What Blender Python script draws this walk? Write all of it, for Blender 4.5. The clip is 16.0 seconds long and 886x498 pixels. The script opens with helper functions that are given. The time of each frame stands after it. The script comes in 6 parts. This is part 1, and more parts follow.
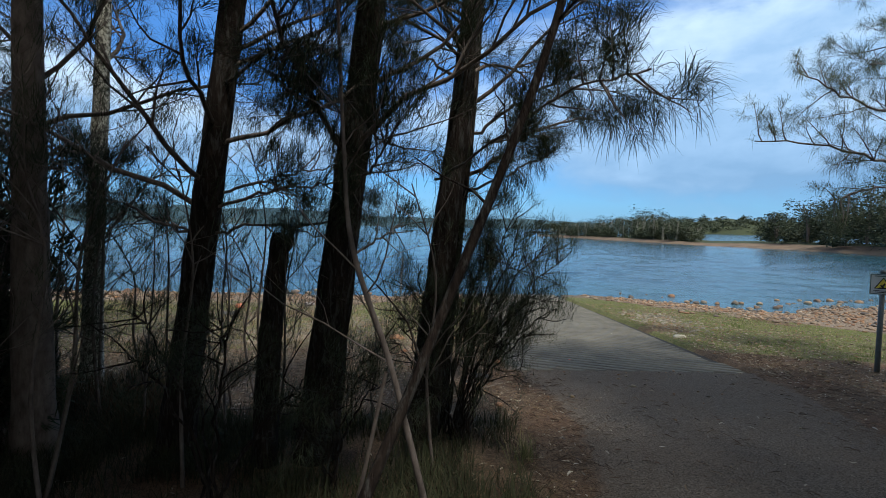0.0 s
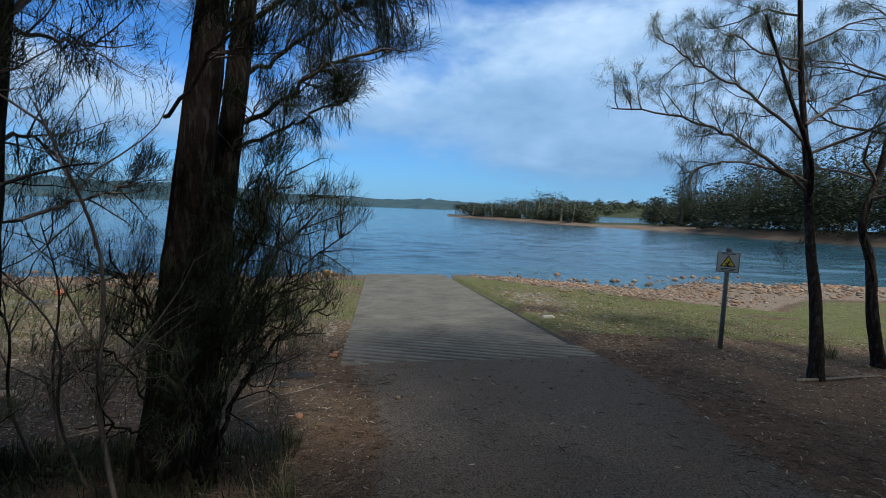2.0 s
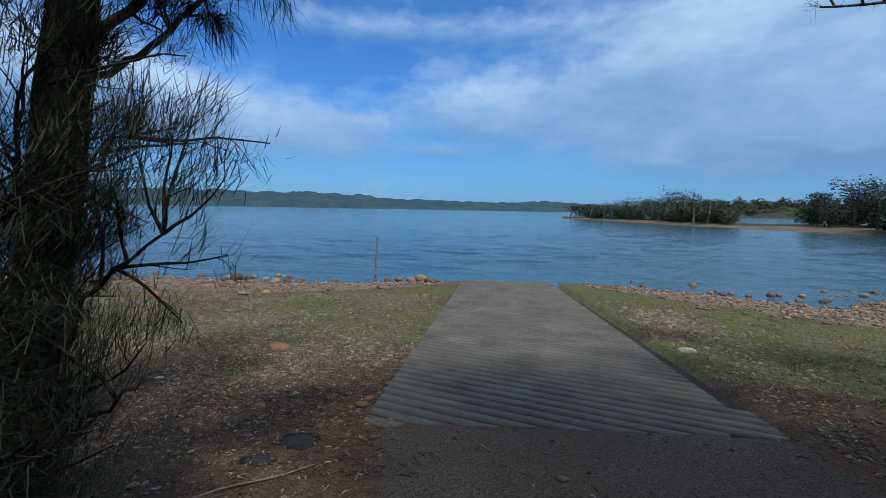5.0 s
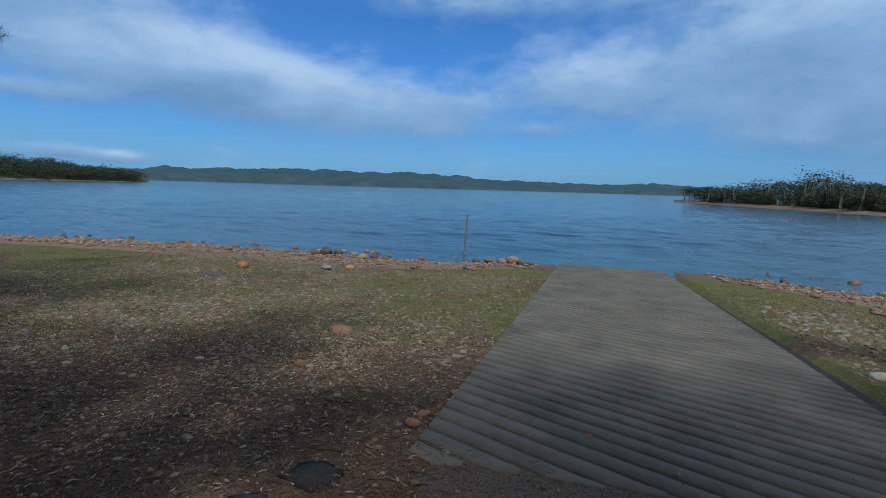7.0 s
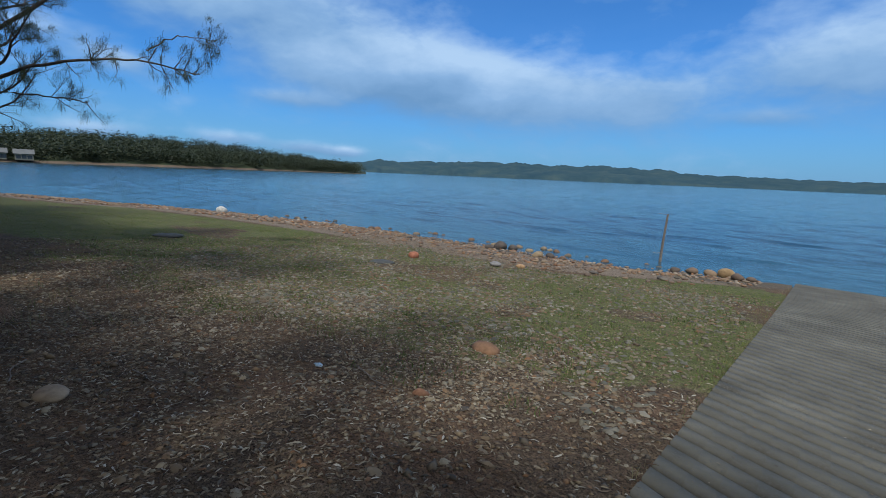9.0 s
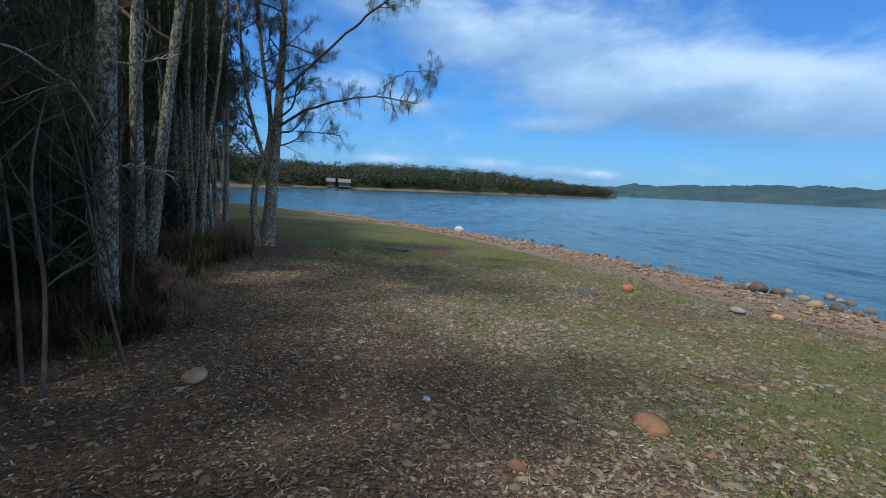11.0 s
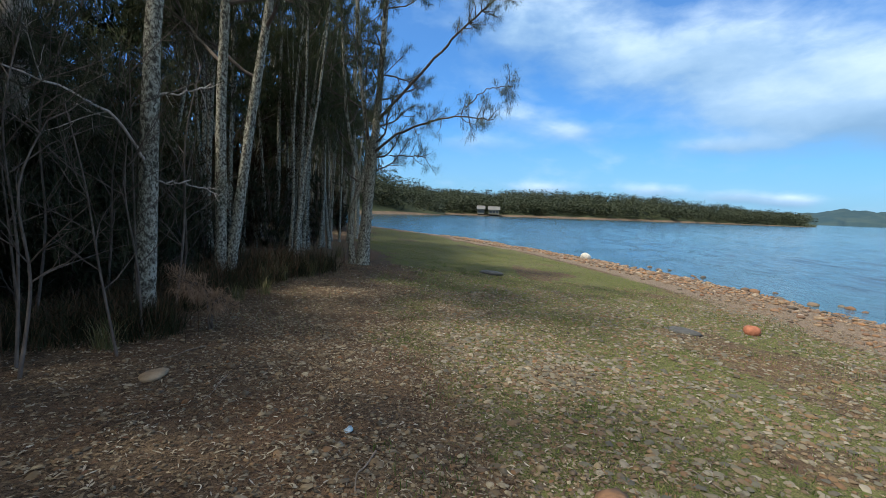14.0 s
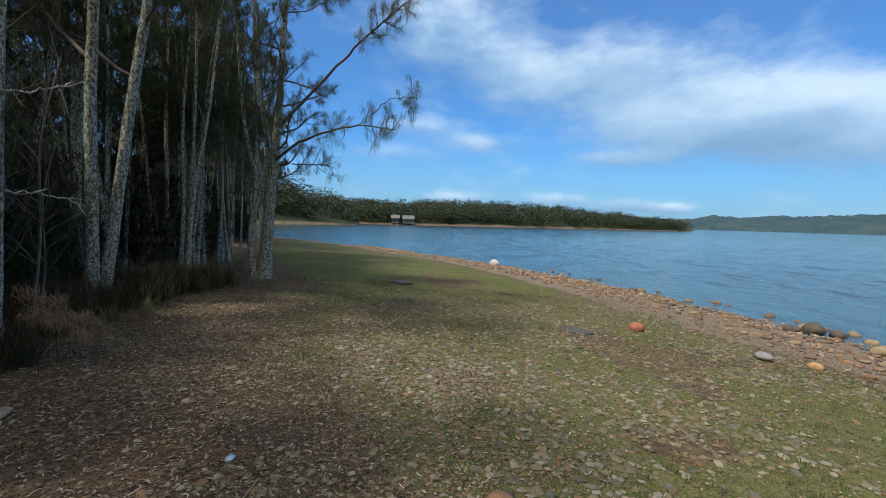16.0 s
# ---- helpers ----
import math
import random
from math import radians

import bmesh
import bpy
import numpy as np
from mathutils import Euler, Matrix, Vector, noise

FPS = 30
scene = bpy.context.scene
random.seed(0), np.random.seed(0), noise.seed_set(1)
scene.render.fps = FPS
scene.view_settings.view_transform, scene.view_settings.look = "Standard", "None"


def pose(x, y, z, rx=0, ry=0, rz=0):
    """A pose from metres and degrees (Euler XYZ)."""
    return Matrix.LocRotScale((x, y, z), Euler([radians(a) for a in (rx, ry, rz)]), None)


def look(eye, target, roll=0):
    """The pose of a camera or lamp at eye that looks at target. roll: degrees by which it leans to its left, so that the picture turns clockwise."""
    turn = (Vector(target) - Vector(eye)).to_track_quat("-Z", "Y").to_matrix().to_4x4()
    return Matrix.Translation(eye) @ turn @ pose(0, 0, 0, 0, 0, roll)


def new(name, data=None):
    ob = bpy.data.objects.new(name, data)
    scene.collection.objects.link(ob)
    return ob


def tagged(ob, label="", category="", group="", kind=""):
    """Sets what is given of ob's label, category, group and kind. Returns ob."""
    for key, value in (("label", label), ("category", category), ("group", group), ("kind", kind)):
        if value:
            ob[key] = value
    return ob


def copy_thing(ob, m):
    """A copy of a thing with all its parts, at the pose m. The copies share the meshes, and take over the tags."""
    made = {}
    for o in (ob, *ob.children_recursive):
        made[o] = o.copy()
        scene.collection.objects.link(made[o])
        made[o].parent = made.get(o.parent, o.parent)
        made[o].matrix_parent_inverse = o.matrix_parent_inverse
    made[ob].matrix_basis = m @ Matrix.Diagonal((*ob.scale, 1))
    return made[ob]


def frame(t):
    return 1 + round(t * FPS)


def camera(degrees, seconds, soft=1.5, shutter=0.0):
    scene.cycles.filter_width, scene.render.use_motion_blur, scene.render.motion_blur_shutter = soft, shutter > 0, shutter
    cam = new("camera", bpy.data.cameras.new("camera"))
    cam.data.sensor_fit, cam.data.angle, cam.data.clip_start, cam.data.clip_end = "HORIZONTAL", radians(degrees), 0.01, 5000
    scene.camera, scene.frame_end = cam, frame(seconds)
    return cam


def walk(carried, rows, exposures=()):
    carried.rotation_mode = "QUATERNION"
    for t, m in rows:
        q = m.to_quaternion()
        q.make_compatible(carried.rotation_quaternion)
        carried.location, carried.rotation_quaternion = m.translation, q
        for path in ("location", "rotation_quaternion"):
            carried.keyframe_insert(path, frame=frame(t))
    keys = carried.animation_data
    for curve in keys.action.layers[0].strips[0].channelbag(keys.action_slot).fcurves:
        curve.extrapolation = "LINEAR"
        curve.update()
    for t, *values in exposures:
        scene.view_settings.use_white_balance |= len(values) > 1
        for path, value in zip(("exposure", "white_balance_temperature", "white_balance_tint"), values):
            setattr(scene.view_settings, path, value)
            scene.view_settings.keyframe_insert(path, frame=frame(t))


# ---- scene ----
cam = camera(87.5, 16.0, soft=0.9)

PATH = [
    (0, (-0.751, -7.174, 2.168), (-0.837, -5.178, 2.071), 1.1),
    (0.5, (-0.534, -6.968, 2.188), (-0.417, -4.975, 2.073), 1.8),
    (1, (-0.161, -6.659, 2.094), (0.085, -4.679, 1.959), 1.6),
    (1.5, (0.111, -6.454, 2.092), (0.39, -4.481, 1.924), 1.5),
    (2, (0.359, -6.145, 2.071), (0.652, -4.174, 1.898), 2.0),
    (2.5, (0.58, -5.813, 2.025), (0.864, -3.842, 1.842), 2.1),
    (3, (0.808, -5.449, 2.023), (1.017, -3.47, 1.819), 2.0),
    (3.5, (0.93, -5.113, 1.958), (1.01, -3.126, 1.744), 1.5),
    (4, (1.029, -4.725, 1.952), (1.032, -2.733, 1.775), 0.9),
    (6.5, (0.989, -3.139, 1.773), (0.463, -1.22, 1.571), 2.0),
    (7, (0.959, -2.764, 1.706), (0.366, -0.872, 1.445), 1.7),
    (7.5, (0.876, -2.408, 1.667), (0.224, -0.544, 1.354), 2.0),
    (8, (0.794, -2.026, 1.632), (0.006, -0.218, 1.298), 2.0),
    (8.5, (0.728, -1.792, 1.648), (-0.264, -0.088, 1.313), 2.0),
    (9, (0.625, -1.469, 1.65), (-0.649, 0.04, 1.333), 2.5),
    (9.5, (0.601, -1.188, 1.621), (-0.966, 0.021, 1.329), 1.8),
    (10, (0.613, -0.901, 1.616), (-1.111, 0.075, 1.347), 1.8),
    (12.5, (0.619, 0.792, 1.543), (-1.34, 1.115, 1.302), 2.3),
    (13, (0.635, 1.093, 1.535), (-1.345, 1.267, 1.319), 1.9),
    (13.5, (0.6, 1.302, 1.522), (-1.39, 1.36, 1.327), 2.0),
    (14, (0.449, 1.475, 1.495), (-1.543, 1.513, 1.327), 2.2),
    (14.5, (0.41, 1.556, 1.501), (-1.583, 1.661, 1.368), 2.8),
    (15, (0.421, 1.585, 1.509), (-1.57, 1.745, 1.411), 2.4),
    (15.5, (0.433, 1.62, 1.517), (-1.55, 1.864, 1.423), 1.5),
    (16, (0.45, 1.668, 1.509), (-1.507, 2.066, 1.392), 1.6),
]
EXPOSURES = [(0, 0.25, 6000, 10), (2, 0.02, 5780, 10), (4, -0.14, 5560, 10), (7, -0.42, 5540, 10), (9.5, -0.22, 5530, 10), (12.5, 0.22, 6050, 10), (14, 0.36, 6300, 10), (16, 0.14, 6300, 10)]
walk(cam, [(t, look(eye, target, roll)) for t, eye, target, roll in PATH], EXPOSURES)

# ---- sky, sun ----
SUN_AZ, SUN_EL = 152.0, 56.0          # degrees clockwise from ahead, and above the horizon
WATER = -0.92


def link(nt, a, b):
    nt.links.new(a, b)


def node(nt, kind, **values):
    n = nt.nodes.new(kind)
    for k, v in values.items():
        if k in n.inputs:
            n.inputs[k].default_value = v
    return n


def math_node(nt, op, a, b=None):
    n = nt.nodes.new("ShaderNodeMath")
    n.operation = op
    for i, v in enumerate((a, b)):
        if v is None:
            continue
        if isinstance(v, (int, float)):
            n.inputs[i].default_value = v
        else:
            nt.links.new(v, n.inputs[i])
    return n.outputs[0]


def mix_rgb(nt, fac, a, b):
    n = nt.nodes.new("ShaderNodeMix")
    n.data_type = "RGBA"
    for sock, v in ((n.inputs[0], fac), (n.inputs[6], a), (n.inputs[7], b)):
        if isinstance(v, (int, float)):
            sock.default_value = v
        elif isinstance(v, tuple):
            sock.default_value = (*v, 1) if len(v) == 3 else v
        else:
            nt.links.new(v, sock)
    return n.outputs[2]


def ramp(nt, fac, stops):
    n = nt.nodes.new("ShaderNodeValToRGB")
    el = n.color_ramp.elements
    while len(el) < len(stops):
        el.new(0.5)
    for e, (p, c) in zip(el, stops):
        e.position = p
        e.color = (c, c, c, 1) if isinstance(c, (int, float)) else (*c, 1)
    nt.links.new(fac, n.inputs[0])
    return n.outputs[0]


# Cloud banks: azimuth, elevation, half width, half height (degrees), how solid.
CLOUDS = [(-50, 12.4, 13, 3.6, 1.0), (-31, 9.2, 15, 3.4, 1.0), (-42, 10.6, 13, 2.8, 0.8), (-1, 11.6, 11, 3.8, 0.9), (19, 14.3, 14, 5.4, 1.1), (34, 17, 14, 6, 0.8),
          (22, 7.4, 13, 3.4, 0.95), (38, 8.5, 13, 5.0, 1.0), (14, 20.5, 16, 1.8, 0.5), (-12, 20.2, 15, 1.5, 0.5), (-18, 9.0, 6, 3.2, 0.5),
          (-57, 2.4, 3.2, 0.75, 1.0), (-52.5, 2.1, 2.4, 0.6, 1.0), (-65, 2.9, 3.5, 0.8, 0.9), (-77, 3.0, 4, 0.7, 0.8), (-58, 7.8, 5, 0.9, 0.6),
          (-7, 7.0, 5, 0.9, 0.5), (-79, 21.6, 10, 4.4, 0.65), (-62, 17.2, 13, 3.6, 0.9), (-74, 9.7, 5, 1.1, 0.6), (-82, 11.3, 6, 1.3, 0.5), (-87, 8.2, 8, 0.9, 0.4),
          (60, 20, 22, 15, 0.9), (110, 35, 50, 18, 0.6), (-150, 40, 60, 14, 0.6)]


def make_world():
    w = bpy.data.worlds.new("sky")
    scene.world = w
    w.use_nodes = True
    nt = w.node_tree
    nt.nodes.clear()
    out = nt.nodes.new("ShaderNodeOutputWorld")
    bg = nt.nodes.new("ShaderNodeBackground")
    sky = nt.nodes.new("ShaderNodeTexSky")
    sky.sky_type = "NISHITA"
    sky.sun_disc = False
    sky.sun_elevation, sky.sun_rotation = radians(SUN_EL), radians(SUN_AZ)
    sky.air_density, sky.dust_density, sky.ozone_density = 1.0, 0.6, 3.0
    tc = nt.nodes.new("ShaderNodeTexCoord")
    sep = nt.nodes.new("ShaderNodeSeparateXYZ")
    link(nt, tc.outputs["Generated"], sep.inputs[0])
    az = math_node(nt, "MULTIPLY", math_node(nt, "ARCTAN2", sep.outputs[0], sep.outputs[1]), 57.2958)
    el = math_node(nt, "MULTIPLY", math_node(nt, "ARCSINE", sep.outputs[2]), 57.2958)
    comb = nt.nodes.new("ShaderNodeCombineXYZ")
    link(nt, math_node(nt, "MULTIPLY", az, 0.052), comb.inputs[0])
    link(nt, math_node(nt, "MULTIPLY", el, 0.105), comb.inputs[1])
    big = node(nt, "ShaderNodeTexNoise", Scale=1.15, Detail=5.0, Roughness=0.48, Distortion=0.5)
    link(nt, comb.outputs[0], big.inputs["Vector"])
    fine = node(nt, "ShaderNodeTexNoise", Scale=4.6, Detail=7.0, Roughness=0.56, Distortion=0.2)
    link(nt, comb.outputs[0], fine.inputs["Vector"])
    cover = lift = None
    for a, e, ra, re, s in CLOUDS:
        da = math_node(nt, "DIVIDE", math_node(nt, "SUBTRACT", az, float(a)), float(ra))
        de = math_node(nt, "DIVIDE", math_node(nt, "SUBTRACT", el, float(e)), float(re))
        d = math_node(nt, "ADD", math_node(nt, "MULTIPLY", da, da), math_node(nt, "MULTIPLY", de, de))
        v = math_node(nt, "MULTIPLY", math_node(nt, "EXPONENT", math_node(nt, "MULTIPLY", d, -1.0)), float(s))
        cover = v if cover is None else math_node(nt, "ADD", cover, v)
        u = math_node(nt, "MULTIPLY", v, de)
        lift = u if lift is None else math_node(nt, "ADD", lift, u)
    n1 = math_node(nt, "MULTIPLY", math_node(nt, "SUBTRACT", big.outputs[0], 0.5), 1.15)
    n2 = math_node(nt, "MULTIPLY", math_node(nt, "SUBTRACT", fine.outputs[0], 0.5), 0.75)
    dens = math_node(nt, "ADD", math_node(nt, "ADD", math_node(nt, "MULTIPLY", cover, 1.0), n1), n2)
    near = nt.nodes.new("ShaderNodeVectorMath")
    near.operation = "DOT_PRODUCT"
    link(nt, tc.outputs["Generated"], near.inputs[0])
    a0, e0 = radians(SUN_AZ), radians(SUN_EL)
    near.inputs[1].default_value = (math.sin(a0) * math.cos(e0), math.cos(a0) * math.cos(e0), math.sin(e0))
    # Bright warm cloud round the sun, out of view, added to soften shade.
    fill_veil = ramp(nt, near.outputs[1], [(0.28, 0.0), (0.65, 1.0)])
    dens = math_node(nt, "ADD", dens, math_node(nt, "MULTIPLY", fill_veil, 0.7))
    fac = ramp(nt, dens, [(0.08, 0.06), (0.38, 0.36), (0.75, 0.84), (1.05, 0.95)])
    lit = math_node(nt, "DIVIDE", lift, math_node(nt, "ADD", cover, 0.15))
    lit = math_node(nt, "ADD", math_node(nt, "MULTIPLY", lit, 0.34), math_node(nt, "ADD", math_node(nt, "MULTIPLY", big.outputs[0], 0.65), math_node(nt, "MULTIPLY", fine.outputs[0], 0.3)))
    shade = ramp(nt, lit, [(0.20, (2.3, 3.9, 5.8)), (0.48, (3.7, 5.5, 7.5)), (0.72, (6.3, 7.9, 9.3))])
    shade = mix_rgb(nt, fill_veil, shade, (9.8, 9.3, 8.2))
    blue = nt.nodes.new("ShaderNodeHueSaturation")
    blue.inputs["Saturation"].default_value, blue.inputs["Value"].default_value = 1.12, 1.04
    link(nt, sky.outputs[0], blue.inputs["Color"])
    tint = nt.nodes.new("ShaderNodeMix")
    tint.data_type, tint.blend_type = "RGBA", "MULTIPLY"
    tint.inputs[0].default_value = 1
    link(nt, blue.outputs[0], tint.inputs[6])
    tint.inputs[7].default_value = (0.42, 0.95, 1.42, 1)
    col = mix_rgb(nt, ramp(nt, math_node(nt, "MULTIPLY", el, 0.1), [(0.0, 0.8), (1.0, 0.15)]), tint.outputs[2], (2.5, 4.4, 6.4))
    col = mix_rgb(nt, fac, col, shade)
    link(nt, col, bg.inputs[0])
    bg.inputs[1].default_value = 0.10
    link(nt, bg.outputs[0], out.inputs[0])


make_world()
sun = new("sun", bpy.data.lights.new("sun", "SUN"))
sun.data.energy, sun.data.angle, sun.data.color = 3.35, radians(6.0), (1.0, 0.93, 0.80)
sa, se = radians(SUN_AZ), radians(SUN_EL)
sun.matrix_world = look((math.sin(sa) * math.cos(se) * 50, math.cos(sa) * math.cos(se) * 50, math.sin(se) * 50), (0, 0, 0))


# ---- materials ----
def material(name, rough=0.8, spec=0.3):
    m = bpy.data.materials.new(name)
    m.use_nodes = True
    nt = m.node_tree
    p = nt.nodes["Principled BSDF"]
    p.inputs["Roughness"].default_value = rough
    p.inputs["Specular IOR Level"].default_value = spec
    return m, nt, p


def coords(nt, scale=(1, 1, 1), obj=False):
    if obj:
        src = nt.nodes.new("ShaderNodeTexCoord").outputs["Object"]
    else:
        src = nt.nodes.new("ShaderNodeNewGeometry").outputs["Position"]
    mp = nt.nodes.new("ShaderNodeMapping")
    mp.inputs["Scale"].default_value = scale
    nt.links.new(src, mp.inputs[0])
    return mp.outputs[0]


def noise_tex(nt, vec, scale, detail=6.0, rough=0.6):
    n = node(nt, "ShaderNodeTexNoise", Scale=scale, Detail=detail, Roughness=rough)
    nt.links.new(vec, n.inputs["Vector"])
    return n.outputs[0]


def bump(nt, p, height, strength=0.5, dist=0.01):
    b = nt.nodes.new("ShaderNodeBump")
    b.inputs["Strength"].default_value, b.inputs["Distance"].default_value = strength, dist
    nt.links.new(height, b.inputs["Height"])
    nt.links.new(b.outputs[0], p.inputs["Normal"])


def mat_ground():
    m, nt, p = material("ground_soil", 0.95, 0.15)
    v = coords(nt)
    zone = nt.nodes.new("ShaderNodeVertexColor")
    zone.layer_name = "zone"
    sep = nt.nodes.new("ShaderNodeSeparateColor")
    nt.links.new(zone.outputs[0], sep.inputs[0])
    n1, n2, n3 = noise_tex(nt, v, 0.8), noise_tex(nt, v, 7.0, 8), noise_tex(nt, v, 45.0, 6)
    n4 = noise_tex(nt, v, 160.0, 3)
    litter = ramp(nt, n2, [(0.3, (0.038, 0.026, 0.016)), (0.5, (0.092, 0.064, 0.038)), (0.7, (0.175, 0.122, 0.070))])
    litter = mix_rgb(nt, ramp(nt, n3, [(0.42, 0.0), (0.68, 0.55)]), litter, (0.27, 0.19, 0.13))
    litter = mix_rgb(nt, ramp(nt, n1, [(0.45, 0.0), (0.62, 0.5)]), litter, (0.19, 0.104, 0.058))
    grass = ramp(nt, n2, [(0.3, (0.048, 0.070, 0.014)), (0.5, (0.105, 0.130, 0.028)), (0.72, (0.20, 0.185, 0.072))])
    grass = mix_rgb(nt, ramp(nt, n3, [(0.45, 0.0), (0.62, 0.75)]), grass, (0.20, 0.155, 0.095))
    grit = ramp(nt, n3, [(0.3, (0.080, 0.066, 0.050)), (0.52, (0.155, 0.126, 0.095)), (0.75, (0.27, 0.225, 0.168))])
    grit = mix_rgb(nt, ramp(nt, n1, [(0.4, 0.0), (0.62, 0.7)]), grit, (0.14, 0.108, 0.077))
    sand = ramp(nt, n3, [(0.3, (0.15, 0.11, 0.078)), (0.7, (0.33, 0.255, 0.185))])
    wob = math_node(nt, "MULTIPLY", math_node(nt, "SUBTRACT", n2, 0.5), 0.9)

    def edge(ch):
        return ramp(nt, math_node(nt, "ADD", sep.outputs[ch], wob), [(0.38, 0.0), (0.62, 1.0)])
    c = mix_rgb(nt, edge(0), litter, grass)
    c = mix_rgb(nt, edge(1), c, grit)
    c = mix_rgb(nt, edge(2), c, sand)
    speck, chip = noise_tex(nt, v, 70.0, 4, 0.7), noise_tex(nt, v, 110.0, 2, 0.5)
    c = mix_rgb(nt, ramp(nt, speck, [(0.38, 0.85), (0.52, 0.0)]), c, (0.022, 0.018, 0.013))
    c = mix_rgb(nt, ramp(nt, chip, [(0.60, 0.0), (0.68, 0.38)]), c, (0.29, 0.24, 0.16))
    nt.links.new(c, p.inputs["Base Color"])
    h = math_node(nt, "ADD", math_node(nt, "MULTIPLY", n3, 0.7), math_node(nt, "MULTIPLY", n4, 0.3))
    bump(nt, p, h, 0.9, 0.02)
    return m


def mat_water():
    m, nt, p = material("lake_water", 0.10, 0.5)
    v = coords(nt, (0.55, 1.7, 1.0))
    n = noise_tex(nt, coords(nt, (0.02, 0.05, 1)), 1.0, 3)
    c = ramp(nt, n, [(0.35, (0.018, 0.055, 0.088)), (0.65, (0.028, 0.085, 0.110))])
    nt.links.new(c, p.inputs["Base Color"])
    p.inputs["IOR"].default_value = 1.33
    a, b, d = noise_tex(nt, v, 1.1, 5, 0.65), noise_tex(nt, v, 4.5, 4, 0.6), noise_tex(nt, v, 0.22, 3)
    h = math_node(nt, "ADD", math_node(nt, "MULTIPLY", a, 0.55), math_node(nt, "MULTIPLY", b, 0.14))
    h = math_node(nt, "ADD", h, math_node(nt, "MULTIPLY", d, 0.9))
    bump(nt, p, h, 1.0, 0.11)
    return m


def mat_noise(name, stops, scale=8.0, rough=0.85, bump_s=0.5, bump_d=0.01, stretch=(1, 1, 1), spec=0.25, island=0.0, fine=None, obj=False):
    """Plain varied surface: colours by noise, some change from piece to piece."""
    m, nt, p = material(name, rough, spec)
    v = coords(nt, stretch, obj)
    n = noise_tex(nt, v, scale, 8, 0.65)
    c = ramp(nt, n, stops)
    if island:
        g = nt.nodes.new("ShaderNodeNewGeometry")
        hs = nt.nodes.new("ShaderNodeHueSaturation")
        nt.links.new(c, hs.inputs["Color"])
        nt.links.new(math_node(nt, "ADD", 1.0 - island, math_node(nt, "MULTIPLY", g.outputs["Random Per Island"], 2 * island)), hs.inputs["Value"])
        c = hs.outputs[0]
    if fine:
        f = noise_tex(nt, v, fine[0], 4)
        c = mix_rgb(nt, ramp(nt, f, [(0.52, 0.0), (0.62, 1.0)]), c, fine[1])
    nt.links.new(c, p.inputs["Base Color"])
    bump(nt, p, noise_tex(nt, v, scale * 3, 6), bump_s, bump_d)
    return m


def mat_islands(name, colours, rough=0.8, spec=0.3, grain=60.0, obj_random=False, through_light=0.0):
    """Each loose piece of the mesh takes its own colour of the row."""
    m, nt, p = material(name, rough, spec)
    if obj_random:
        r = nt.nodes.new("ShaderNodeObjectInfo").outputs["Random"]
    else:
        r = nt.nodes.new("ShaderNodeNewGeometry").outputs["Random Per Island"]
    k = len(colours)
    c = ramp(nt, r, [(i / max(1, k - 1), col) for i, col in enumerate(colours)])
    n = noise_tex(nt, coords(nt), grain, 5)
    c2 = mix_rgb(nt, ramp(nt, n, [(0.40, 0.0), (0.8, 0.35)]), c, (0.08, 0.06, 0.045))
    nt.links.new(c2, p.inputs["Base Color"])
    bump(nt, p, n, 0.4, 0.006)
    if through_light:
        p.inputs["Subsurface Weight"].default_value = 0.0
        tr = nt.nodes.new("ShaderNodeBsdfTranslucent")
        nt.links.new(c, tr.inputs[0])
        mx = nt.nodes.new("ShaderNodeMixShader")
        mx.inputs[0].default_value = through_light
        nt.links.new(p.outputs[0], mx.inputs[1])
        nt.links.new(tr.outputs[0], mx.inputs[2])
        nt.links.new(mx.outputs[0], nt.nodes["Material Output"].inputs[0])
    return m


M_GROUND = mat_ground()
M_WATER = mat_water()
M_CONCRETE = mat_noise("weathered_concrete", [(0.3, (0.080, 0.073, 0.056)), (0.5, (0.132, 0.121, 0.092)), (0.72, (0.19, 0.175, 0.135))], 1.6, 0.8, 0.5, 0.006, fine=(70.0, (0.13, 0.12, 0.105)))
M_GROOVE = mat_noise("dirty_groove_concrete", [(0.3, (0.022, 0.020, 0.017)), (0.7, (0.048, 0.043, 0.035))], 6.0, 0.95, 0.5, 0.006)
M_BARK = mat_noise("dark_rough_bark", [(0.3, (0.011, 0.008, 0.007)), (0.55, (0.027, 0.020, 0.016)), (0.75, (0.062, 0.050, 0.040))], 14.0, 0.95, 1.0, 0.03, (1, 1, 0.22), 0.1, fine=(30, (0.062, 0.058, 0.052)))
M_LIMB = mat_noise("grey_limb_bark", [(0.3, (0.07, 0.055, 0.048)), (0.7, (0.20, 0.165, 0.14))], 16.0, 0.9, 0.6, 0.01, (1, 1, 0.4), 0.15)
M_GUM = mat_noise("white_gum_bark", [(0.34, (0.10, 0.075, 0.06)), (0.42, (0.48, 0.42, 0.36)), (0.7, (0.66, 0.60, 0.54))], 2.6, 0.7, 0.3, 0.01, (1, 1, 0.45), 0.25, fine=(40, (0.36, 0.32, 0.28)))
M_PALE = mat_noise("pale_mottled_bark", [(0.40, (0.060, 0.054, 0.044)), (0.47, (0.24, 0.23, 0.18)), (0.57, (0.47, 0.46, 0.38))], 24.0, 0.9, 0.8, 0.015, (1, 1, 0.7), 0.15, fine=(50, (0.09, 0.08, 0.07)))
